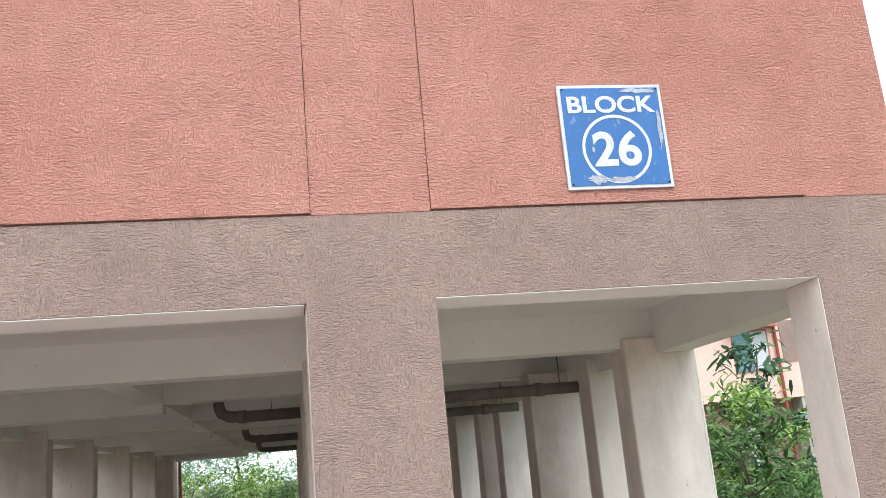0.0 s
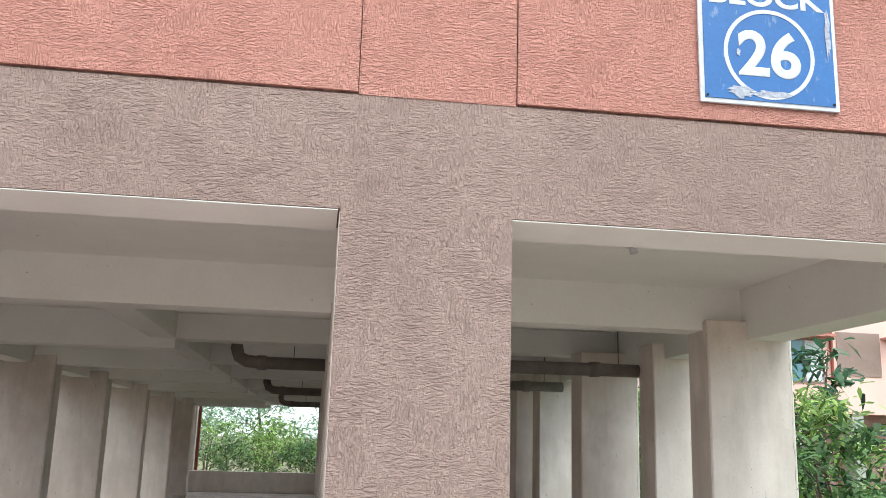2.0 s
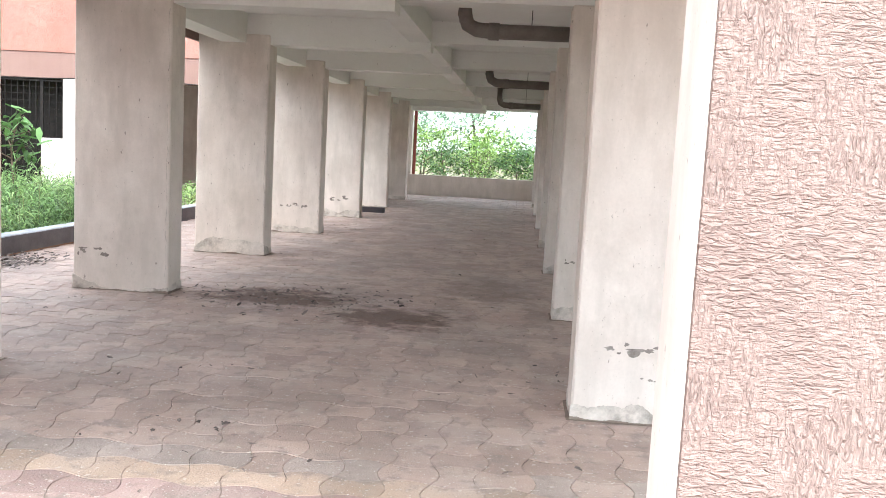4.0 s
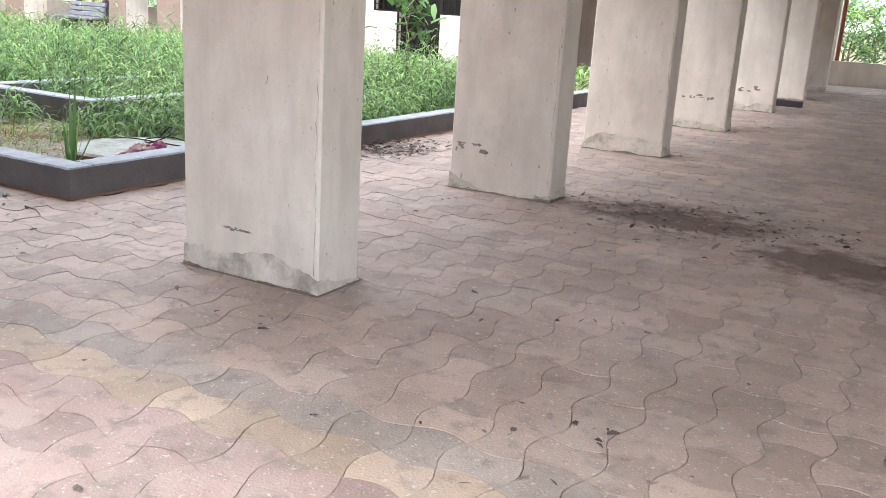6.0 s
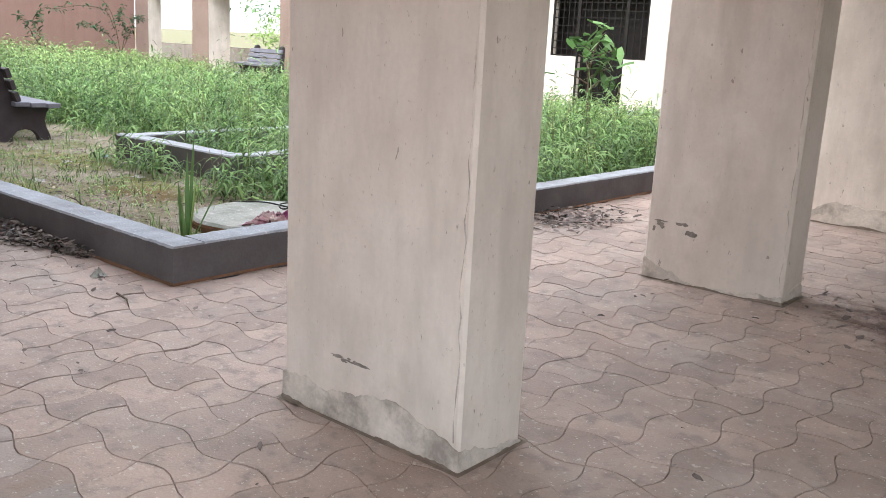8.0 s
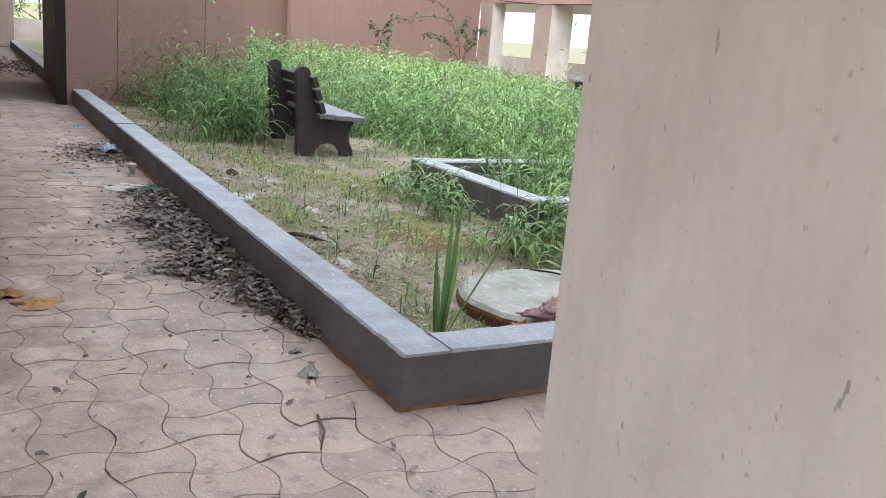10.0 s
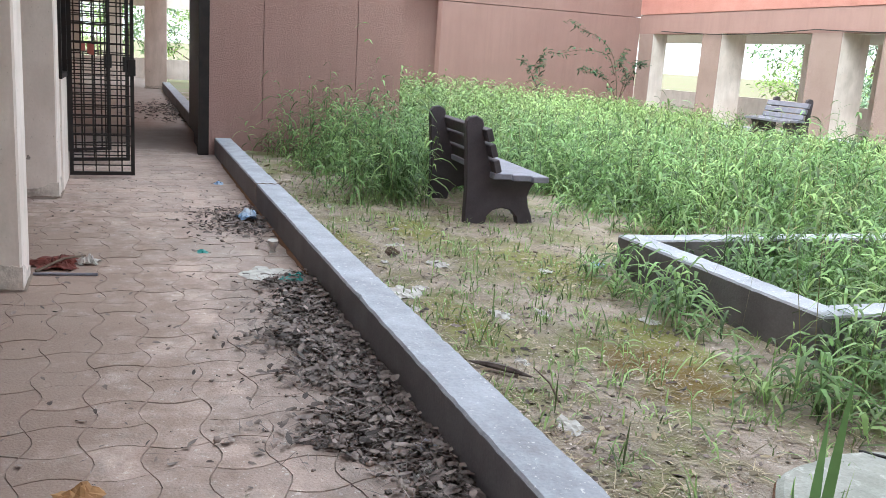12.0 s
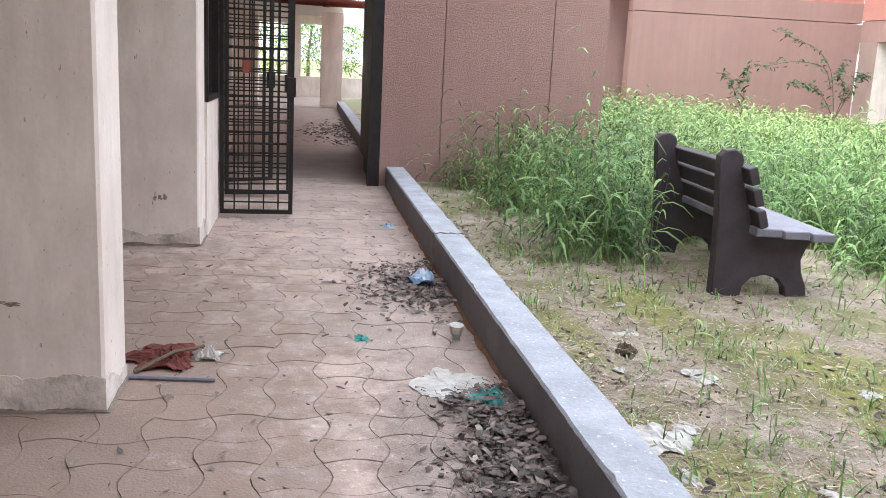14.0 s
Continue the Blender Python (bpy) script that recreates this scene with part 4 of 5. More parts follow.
# scattered tufts on the bare sand
NT = 330
tx, ty = rs.uniform(-13, -6.4, NT), rs.uniform(8.3, 10.2, NT)
x, y = np.repeat(tx, 14) + rs.normal(0, 0.04, NT * 14), np.repeat(ty, 14) + rs.normal(0, 0.04, NT * 14)
pts = on_soil(x, y, -0.01)
stuff("grass_tufts", ribbons(pts, rs.uniform(0, 6.28, len(x)), rs.uniform(0.03, 0.16, len(x)) * np.repeat(rs.choice([0.6, 1.0, 1.9], NT, p=[0.5, 0.33, 0.17]), 14), rs.uniform(0.004, 0.009, len(x)), rs.uniform(0.7, 1.45, len(x)), rs.uniform(0.2, 0.8, len(x))), [GRASS_L], "small grass tufts on bare sand", "grass")
# straw and dead stalks lying on the soil
n = 20000
x, y = rs.uniform(-14, -6.2, n), 8.22 + rs.uniform(0, 1, n) ** 1.3 * 2.6
keep = ~((x - -6.67) ** 2 + (y - 9.23) ** 2 < 0.57 ** 2)
x, y = x[keep], y[keep]
n = len(x)
pts = on_soil(x, y, 0.003)
stuff("dry_litter", ribbons(pts, rs.uniform(0, 6.28, n), rs.uniform(0.02, 0.13, n), rs.uniform(0.002, 0.007, n), rs.uniform(-0.05, 0.22, n), rs.uniform(0, 0.08, n)), [STRAW], "dry straw and dead stalks on the soil", "litter")

# dead leaves lying among the grass
n = 2600
x, y = rs.uniform(-14.5, -6.2, n), 8.22 + rs.uniform(0, 1, n) ** 1.3 * 2.4
keep = ~((x - -6.67) ** 2 + (y - 9.23) ** 2 < 0.57 ** 2) & (wob(x, y, 1.4, 11) > -0.15)
x, y = x[keep], y[keep]
n = len(x)
for nm, a, b, mt, lb in (("soil_leaves", 0, n // 2, DEADLEAF, "dark dead leaves on the soil"), ("soil_leaves", n // 2, n, STRAW, "pale dead leaves on the soil")):
    m_ = b - a
    stuff(nm, ribbons(on_soil(x[a:b], y[a:b], 0.006), rs.uniform(0, 6.28, m_), rs.uniform(0.02, 0.06, m_), rs.uniform(0.01, 0.03, m_), rs.uniform(-0.1, 0.5, m_), rs.uniform(0, 0.6, m_), segs=2, twist=0.12), [mt], lb, "litter")
# thin tall stalks with dry seed heads, standing out of the weeds
x, y = court_points(1500, -16, -6.2, 8.6, 16)
keep = rs.uniform(0, 1, len(x)) < cover(x, y) * 0.45
x, y = x[keep], y[keep]
n = len(x)
pts = on_soil(x, y, -0.01)
hh = rs.uniform(0.55, 1.05, n)
az = rs.uniform(0, 6.28, n)
ln = rs.uniform(0.05, 0.3, n)
tips = pts.copy()
tips[:, 0] += np.cos(az) * np.sin(ln) * hh
tips[:, 1] += np.sin(az) * np.sin(ln) * hh
tips[:, 2] += hh * np.cos(ln) - 0.03
sd = [ribbons(pts, az, hh, np.full(n, 0.005), np.pi / 2 - ln, np.zeros(n))]
for q_ in range(5):
    sd.append(ribbons(tips - np.array([0, 0, 0.03 * q_]), rs.uniform(0, 6.28, n), rs.uniform(0.03, 0.09, n), np.full(n, 0.006), rs.uniform(0.2, 1.3, n), rs.uniform(0, 0.4, n)))
stuff("seed_stalks", join(sd), [SEED], "thin dry seed stalks above the weeds", "weeds")
# fine gravel strewn over the bare soil
n = 16000
x, y = -6.15 - 7.5 * rs.uniform(0, 1, n) ** 1.25, 8.22 + rs.uniform(0, 1, n) ** 1.2 * 1.9
keep = ~((x - -6.67) ** 2 + (y - 9.23) ** 2 < 0.57 ** 2)
x, y = x[keep], y[keep]
n = len(x)
g = rs.uniform(0.006, 0.017, n)
stuff("gravel", ribbons(on_soil(x, y, 0.002), rs.uniform(0, 6.28, n), g, g * rs.uniform(0.7, 1.3, n), rs.uniform(-0.1, 0.9, n), rs.uniform(0.3, 1.2, n), segs=2), [GRAVEL], "fine pale gravel on the bare soil", "gravel")

# broad-leaved clump by the kerb corner
cl = thing("blade_plant", "upright clump of broad strap leaves beside the kerb", "plant", at=(-6.42, 8.42, 0.05))
for a, L, w, rise, dr, mat in ((1.6, 0.70, 0.034, 1.50, 0.02, LEAF), (3.4, 0.44, 0.030, 1.50, 0.06, LEAF), (2.2, 0.60, 0.026, 1.52, 0.03, LEAF), (0.4, 0.52, 0.02, 1.45, 0.05, LEAF_Y), (1.2, 0.46, 0.024, 1.46, 0.10, GRASS), (0.9, 0.50, 0.018, 1.36, 0.15, GRASS), (4.2, 0.26, 0.026, 1.40, 0.06, GRASS), (2.0, 0.46, 0.022, 1.42, 0.06, LEAF), (5.6, 0.22, 0.02, 1.42, 0.1, GRASS), (1.25, 0.68, 0.020, 1.12, 0.08, LEAF), (0.2, 0.2, 0.016, 1.2, 0.2, GRASS_L), (3.0, 0.30, 0.02, 1.5, 0.02, GRASS)):
    v, f = ribbons(np.array([[0.02 * math.cos(a), 0.02 * math.sin(a), 0]]), np.array([a]), np.array([L]), np.array([w * 1.15]), np.array([rise]), np.array([dr]), segs=6, twist=0.1)
    quad_mesh("leaf", v, f, [mat], cl)


def leaf_tree(name, x, y, h, r, mat, n, seed, leaf=0.12, low=0.25, label="", limbs=9, z0=-0.1, category="tree"):
    """A tapered trunk with limbs and an uneven crown of single leaves."""
    q = np.random.RandomState(seed)
    t = thing(name, label, category, at=(x, y, z0))
    pts = [(0.05 * h * math.sin(i * 0.9 + seed) * i / 6, 0.05 * h * math.cos(i * 0.7 + seed) * i / 6, h * 0.92 * i / 6) for i in range(7)]
    tr = tube(pts, [max(0.008, 0.022 * h * (1 - i / 6.5)) for i in range(7)], res=7)
    tips = []
    for j in range(limbs):
        f = low + (0.95 - low) * (j + 0.5) / limbs
        i = min(5, int(f * 6))
        p = Vector(pts[i]).lerp(Vector(pts[i + 1]), f * 6 - i)
        a, L = j * 2.4 + seed, r * (1.15 - 0.55 * f) * q.uniform(0.7, 1.15)
        mid = p + Vector((math.cos(a) * L * 0.5, math.sin(a) * L * 0.5, L * 0.28))
        tip = p + Vector((math.cos(a) * L, math.sin(a) * L, L * 0.42))
        b2 = tube([p, mid, tip], [0.009 * h * (1 - f) + 0.006, 0.005 * h * (1 - f) + 0.005, 0.003], res=5)
        me = bpy.data.meshes.new("tmp")
        b2.to_mesh(me)
        b2.free()
        tr.from_mesh(me)
        bpy.data.meshes.remove(me)
        tips += [mid.lerp(tip, 0.3), tip, tip + Vector((0, 0, 0.1 * r)), mid + Vector((0, 0, 0.12 * r))]
    tips.append(Vector(pts[-1]))
    part("trunk", tr, BARK, t)
    c = np.array([tuple(v) for v in tips])[q.randint(0, len(tips), n)]
    sz = r * 0.26
    b = c + q.normal(0, 1, (n, 3)) * np.array([sz, sz, sz * 0.75]) * q.uniform(0.3, 1.0, (n, 1))
    b[:, 2] = np.maximum(b[:, 2], 0.1)
    v, f = ribbons(b, q.uniform(0, 6.28, n), leaf * q.uniform(0.6, 1.4, n), leaf * 0.42 * q.uniform(0.7, 1.3, n), q.uniform(-0.9, 0.7, n), q.uniform(0, 0.5, n), segs=2, twist=0.15)
    quad_mesh("crown", v, f, [mat], t)
    return t


# outside the east side, seen through the right-hand bay
SH = "leafy green shrub growing outside the open bay"
for i, (x, y, h, r, m, n, lf) in enumerate(((4.6, 9.6, 2.0, 0.9, LEAF, 1500, 0.11), (5.6, 11.6, 2.5, 1.0, LEAF_Y, 1500, 0.13), (4.9, 12.9, 2.4, 1.0, LEAF, 1500, 0.11), (7.0, 13.4, 3.5, 0.7, LEAF_D, 420, 0.22), (5.4, 15.6, 2.5, 1.2, LEAF, 1800, 0.13), (7.2, 10.6, 2.2, 1.1, LEAF_Y, 1500, 0.11), (4.5, 17.5, 3.0, 1.2, LEAF_D, 1600, 0.14), (4.3, 14.2, 2.6, 1.0, LEAF_Y, 1500, 0.12), (5.2, 22.0, 3.4, 1.5, LEAF, 1600, 0.15), (8.6, 13.0, 2.3, 1.1, LEAF, 1600, 0.12))):
    leaf_tree("shrub", x, y, h, r, m, n, 100 + i, lf, 0.15, SH, category="shrub")
x, y = rs.uniform(3.4, 11, 3800), rs.uniform(5, 24, 3800)
stuff("outer_weeds", weeds(rs, np.stack([x, y, np.full(len(x), -0.1)], 1), rs.uniform(0.5, 1.2, len(x)), 7, 0.28, 0.03), [GRASS], "rank weeds outside the east side", "weeds")

# beyond the far end, the north range and the west passage
TR = "broad green tree beyond the open end"
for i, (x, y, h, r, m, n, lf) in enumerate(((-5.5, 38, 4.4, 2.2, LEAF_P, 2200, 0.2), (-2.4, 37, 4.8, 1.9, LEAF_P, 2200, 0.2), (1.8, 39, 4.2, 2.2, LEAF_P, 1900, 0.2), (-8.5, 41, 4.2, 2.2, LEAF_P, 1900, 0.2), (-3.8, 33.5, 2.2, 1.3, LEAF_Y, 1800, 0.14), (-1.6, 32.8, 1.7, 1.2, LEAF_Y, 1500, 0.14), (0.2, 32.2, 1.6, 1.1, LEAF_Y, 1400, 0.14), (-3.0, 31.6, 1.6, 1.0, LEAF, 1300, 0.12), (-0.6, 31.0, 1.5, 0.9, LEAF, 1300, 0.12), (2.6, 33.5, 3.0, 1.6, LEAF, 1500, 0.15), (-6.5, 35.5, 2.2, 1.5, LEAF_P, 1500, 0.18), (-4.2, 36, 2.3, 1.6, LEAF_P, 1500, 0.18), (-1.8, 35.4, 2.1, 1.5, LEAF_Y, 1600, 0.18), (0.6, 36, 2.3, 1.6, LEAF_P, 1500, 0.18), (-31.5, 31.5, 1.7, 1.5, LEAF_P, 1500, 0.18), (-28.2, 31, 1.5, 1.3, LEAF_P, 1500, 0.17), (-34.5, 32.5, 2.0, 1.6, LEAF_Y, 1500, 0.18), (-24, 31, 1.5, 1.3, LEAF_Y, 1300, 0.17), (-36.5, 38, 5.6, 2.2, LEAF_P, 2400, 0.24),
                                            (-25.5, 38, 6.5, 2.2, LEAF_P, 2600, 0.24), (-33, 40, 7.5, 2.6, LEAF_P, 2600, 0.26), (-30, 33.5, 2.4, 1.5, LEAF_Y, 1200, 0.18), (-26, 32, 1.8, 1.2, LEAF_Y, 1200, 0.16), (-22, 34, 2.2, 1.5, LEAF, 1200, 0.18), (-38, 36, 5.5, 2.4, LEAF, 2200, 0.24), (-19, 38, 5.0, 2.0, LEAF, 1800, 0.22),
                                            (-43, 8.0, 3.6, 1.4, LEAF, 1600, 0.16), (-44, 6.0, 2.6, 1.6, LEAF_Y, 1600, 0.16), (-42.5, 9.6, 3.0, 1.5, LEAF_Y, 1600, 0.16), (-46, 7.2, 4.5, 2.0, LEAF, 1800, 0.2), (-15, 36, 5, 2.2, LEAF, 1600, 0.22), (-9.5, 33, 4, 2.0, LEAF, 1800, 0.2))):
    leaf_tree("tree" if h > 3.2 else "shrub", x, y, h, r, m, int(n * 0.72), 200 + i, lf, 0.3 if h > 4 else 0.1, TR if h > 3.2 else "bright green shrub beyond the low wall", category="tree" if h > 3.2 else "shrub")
leaf_tree("sapling", -7.66, 15.0, 1.65, 0.42, LEAF, 64, 303, 0.20, 0.5, "young broad-leaved sapling among the weeds", z0=0.05, category="shrub")


# the pink block of flats to the east
fl = thing("apartment_building", "pink plastered apartment block with shaded windows", "building", at=(11.5, 26.0, 0))
part("wall", boxes((0, 14, 0.01, 8, 2.8, 12)), SUNLIT_PINK, fl)
part("ground_wall", boxes((0, 14, 0.6, 8, -0.1, 2.8)), COURT, fl)
for i in range(8):
    part("post", boxes((i * 1.95, i * 1.95 + 0.35, 0.05, 0.6, -0.1, 2.8)), CONCRETE, fl)
GLASS = make_mat("blue_window", (0.10, 0.22, 0.27), (0.06, 0.14, 0.18), 2, 0.6, 0.15, bump=0, spec=0.6)
for zz in (3.7, 6.7, 9.7):
    for xx in (1.9, 5.2, 8.5, 11.8):
        w = part("window", boxes((xx - 0.06, xx + 1.16, -0.02, 0.02, zz - 0.06, zz + 1.26)), COURT, fl)
        part("pane", boxes((xx, xx + 0.54, -0.035, -0.021, zz, zz + 1.2)), GLASS, w, "blue tinted pane")
        part("pane", boxes((xx + 0.58, xx + 1.1, -0.035, -0.021, zz, zz + 1.2)), SIGNWHITE, w, "pale curtained pane")
        part("sunshade", boxes((xx - 0.25, xx + 1.35, -0.45, 0.01, zz + 1.30, zz + 1.38)), PINK, fl)
    part("balcony", boxes((3.5, 4.9, -0.02, 0.012, zz + 0.2, zz + 1.5)), BROWN, fl)
for xx in (3.3, 6.9):
    part("drain", tube([(xx, -0.06, 0.2), (xx, -0.06, 12)], 0.05), REDPIPE, fl)


# ---------------------------------------------------------------- small things in the court and on the walk
mh = thing("manhole_cover", "round weathered concrete cover lying in the weeds", "cover", at=(-6.67, 9.23, 0.03))
bm = bmesh.new()
N = 44
rng = random.Random(8)
prof = ((0.0, 0.105), (0.30, 0.108), (0.53, 0.103), (0.555, 0.085), (0.56, 0.0))
rows = []
jit = [1 + rng.uniform(-0.014, 0.010) - (0.05 * max(0.0, math.sin(i * 0.29 + 1.0)) ** 6) for i in range(N)]
for r, z in prof[1:]:
    rows.append([bm.verts.new((r * jit[i] * math.cos(2 * math.pi * i / N), r * jit[i] * math.sin(2 * math.pi * i / N), z + rng.uniform(-0.002, 0.002))) for i in range(N)])
top = bm.verts.new((0, 0, 0.106))
for i in range(N):
    bm.faces.new((top, rows[0][i], rows[0][(i + 1) % N]))
for a, b in zip(rows, rows[1:]):
    if a is rows[-2]:
        break
    for i in range(N):
        bm.faces.new((a[i], b[i], b[(i + 1) % N], a[(i + 1) % N]))
part("slab", bm, CONCRETE, mh, "pale weathered top")
bm = bmesh.new()
rim = [[bm.verts.new((r * jit[i] * math.cos(2 * math.pi * i / N), r * jit[i] * math.sin(2 * math.pi * i / N), z)) for i in range(N)] for r, z in ((0.555, 0.085), (0.562, 0.07), (0.56, 0.0))]
for a, b in zip(rim, rim[1:]):
    for i in range(N):
        bm.faces.new((a[i], b[i], b[(i + 1) % N], a[(i + 1) % N]))
part("rim", bm, RUST, mh, "muddy brown broken rim")
mh.scale = (0.91, 0.91, 1)


def crumple(name, label, category, at, rx, ry, h, mat, seed, n=26):
    """Crumpled cloth or paper: a creased heap with an uneven rim."""
    bm = bmesh.new()
    bmesh.ops.create_grid(bm, x_segments=n, y_segments=n, size=1.0)
    for v in list(bm.verts):
        u, w = v.co.x, v.co.y
        d = math.hypot(u, w)
        f = max(0.0, 1 - d * d * 0.6)
        nz = noise.noise((u * 2.4 + seed, w * 2.4, seed)) + 0.7 * abs(noise.noise((u * 5 + seed, w * 3.5, 2))) - 0.4 * abs(noise.noise((u * 3, w * 7 + seed, 5)))
        k2 = 1 + 0.55 * noise.noise((u * 1.5, w * 1.5, seed + 4)) + 0.25 * noise.noise((u * 5, w * 5, seed + 9))
        q = max(abs(u), abs(w)) / d if d > 1e-6 else 1
        v.co = (u * q * rx * k2, w * q * ry * k2, max(0.002, h * f * (0.55 + 0.75 * nz)))
    o = part(name, bm, mat, None, smooth=False)
    o.location = at
    return tagged(o, label, category)


CLOTH = make_mat("soiled_print_cloth", (0.62, 0.52, 0.47), (0.24, 0.045, 0.13), 6.5, 1.0, 0.9, bump=0.5)
add_mix(CLOTH, noise_mask(CLOTH, 16, 0.62, 0.66, (1, 1, 1), 0.8, 2), (0.06, 0.035, 0.04))
YCLOTH = make_mat("yellow_wrapper", (0.55, 0.36, 0.07), (0.4, 0.1, 0.08), 15, 0.9, 0.5)
RAG = make_mat("maroon_rag", (0.17, 0.045, 0.035), (0.08, 0.025, 0.02), 12, 0.9, 0.9)
PAPER = make_mat("soiled_paper", (0.56, 0.55, 0.52), (0.33, 0.30, 0.27), 12, 0.7, 0.7)
CARD = make_mat("brown_card", (0.42, 0.24, 0.11), (0.30, 0.17, 0.08), 8, 0.7, 0.8)
TEAL = make_mat("teal_plastic", (0.05, 0.29, 0.27), (0.03, 0.16, 0.16), 10, 0.7, 0.35)
BLUEP = make_mat("blue_wrapper", (0.56, 0.60, 0.64), (0.03, 0.20, 0.48), 11, 0.8, 0.4)
crumple("cloth", "crumpled soiled purple and cream cloth on the cover", "cloth", (-6.33, 9.03, 0.137), 0.13, 0.21, 0.12, CLOTH, 1, 44)
crumple("wrapper", "yellow and red wrapper beside the cloth", "litter", (-6.25, 8.74, 0.12), 0.08, 0.10, 0.05, YCLOTH, 2, 12)
crumple("rag", "maroon rag heaped at the column foot", "rag", (-10.66, 6.54, 0), 0.16, 0.16, 0.055, RAG, 3)
crumple("paper", "crumpled white paper on the rag", "litter", (-10.66, 6.72, 0.0), 0.05, 0.06, 0.07, PAPER, 4, 12)
rod = thing("rod", "grey painted stick lying on the paving", "stick")
part("rod", tube([(-10.40, 6.43, 0.009), (-10.36, 6.78, 0.009)], 0.009, res=6), BENCH_TOP, rod)
stk = thing("stick", "thin brown stick lying across the maroon rag", "stick")
part("stick", tube([(-10.46, 6.44, 0.008), (-10.60, 6.58, 0.05), (-10.70, 6.70, 0.045)], [0.009, 0.008, 0.006], res=6), BARK, stk)
crumple("cardboard", "torn brown cardboard scrap on the paving", "litter", (-7.48, 6.90, 0), 0.085, 0.11, 0.03, CARD, 5, 8)
crumple("leaf_scrap", "curled dead leaf on the paving", "litter", (-7.62, 6.80, 0), 0.05, 0.07, 0.05, CARD, 6, 8)
crumple("wrapper", "blue and white wrapper against the kerb", "litter", (-12.04, 7.86, 0.02), 0.10, 0.09, 0.11, BLUEP, 7, 10)
crumple("plastic_sheet", "teal plastic scrap against the kerb", "litter", (-10.1, 7.90, 0.01), 0.11, 0.08, 0.06, TEAL, 8, 10)
crumple("plastic_sheet", "small teal plastic scrap on the paving", "litter", (-10.95, 7.42, 0), 0.06, 0.035, 0.02, TEAL, 9, 8)
crumple("wrapper", "small blue wrapper near the kerb end", "litter", (-14.0, 7.82, 0), 0.08, 0.05, 0.03, BLUEP, 10, 8)
# no paper here: its white stands for wet paving's reflection
crumple("paper", "white sheet standing in for the sheen of wet paving", "litter", (-10.30, 7.76, 0), 0.20, 0.13, 0.02, PAPER, 11, 12)
tile = part("tile_scrap", boxes((-0.05, 0.05, -0.035, 0.035, 0, 0.012), bevel=0.002), BENCH_TOP)
tagged(tile, "small pale blue tile scrap in the litter", "litter")
tile.matrix_world = pose(-7.68, 7.93, 0.02, 12, 5, 25)
for i, (px, py) in enumerate(((-10.3, 8.5), (-9.7, 8.55), (-9.1, 9.05), (-10.9, 8.75), (-8.4, 8.62), (-7.7, 8.5), (-11.4, 8.9), (-10.0, 9.5), (-9.3, 8.4), (-7.6, 9.9), (-12.4, 8.6), (-8.9, 9.6))):
    crumple("paper_scrap", "soiled white paper scrap on the soil", "litter", (px, py, soil_z(px, py) - 0.002), 0.035 + 0.02 * (i % 3), 0.03 + 0.02 * (i % 2), 0.022, PAPER, 20 + i, 7)
cup = thing("plastic_cup", "clear crushed plastic cup beside the kerb", "cup", at=(-10.9, 7.88, 0))
part("cup", tube([(0, 0, 0.001), (0, 0, 0.05), (0.005, 0, 0.09)], [0.025, 0.03, 0.036], res=14), PAPER, cup)
for i, (px, py) in enumerate(((-5.72, 7.80), (-6.9, 7.88))):
    st = crumple("stone", "small grey stone beside the kerb", "stone", (px - 0.6, py, 0), 0.035, 0.045, 0.06, CONCRETE, 60 + i, 8)
def flow(p, k=6):
    """A smooth curve through the points."""
    p = [Vector(q) for q in p]
    p = [2 * p[0] - p[1]] + p + [2 * p[-1] - p[-2]]
    out = []
    for a, b, c, d in zip(p, p[1:], p[2:], p[3:]):
        for t in (q / k for q in range(k)):
            out.append(0.5 * (2 * b + (c - a) * t + (2 * a - 5 * b + 4 * c - d) * t * t + (3 * b - a - 3 * c + d) * t ** 3))
    return [tuple(q) for q in out + [p[-2]]]


for i, pts in enumerate(([(-7.15, 9.33, 0.13), (-6.95, 9.42, 0.15), (-6.72, 9.46, 0.145), (-6.45, 9.46, 0.145), (-6.2, 9.52, 0.13)], [(-6.95, 9.72, 0.1), (-6.75, 9.68, 0.24), (-6.58, 9.55, 0.22), (-6.68, 9.40, 0.145), (-6.82, 9.48, 0.15), (-6.68, 9.62, 0.17), (-6.4, 9.6, 0.15)])):
    cb2 = thing("wire", "black wire trailing over the concrete cover", "cable", "wires on the cover")
    part("wire", tube(flow(pts), 0.006, res=5), BLACK, cb2)


def litter(name, n, fx, fy, size, label, zmax=0.05, mat=DEADLEAF):
    x, y = fx(n), fy(n)
    z = np.abs(rs.normal(0, zmax / 2, n)) + 0.006
    v, f = ribbons(np.stack([x, y, z], 1), rs.uniform(0, 6.28, n), size * rs.uniform(0.4, 1.4, n), size * 0.55 * rs.uniform(0.4, 1.3, n), rs.uniform(-0.1, 0.5, n), rs.uniform(0, 0.6, n), segs=2, twist=0.12)
    v[:, 2] = np.maximum(v[:, 2], 0.003)
    return stuff(name, (v, f), [mat], label, "litter")


def bank(n, spread):
    """Places in the bank of earth and leaves along the kerb, with a ragged outer edge."""
    x = -10.25 + 3.55 * rs.beta(1.5, 1.7, n)
    reach = np.interp(x, [-10.25, -10.05, -9.0, -8.0, -7.3, -6.7], [0.14, 0.34, 0.40, 0.44, 0.20, 0.07]) * (1 + 0.9 * wob(x, x * 0, 2.6, 3)) * spread
    return x, 7.985 - reach * np.abs(rs.normal(0, 0.45, n))


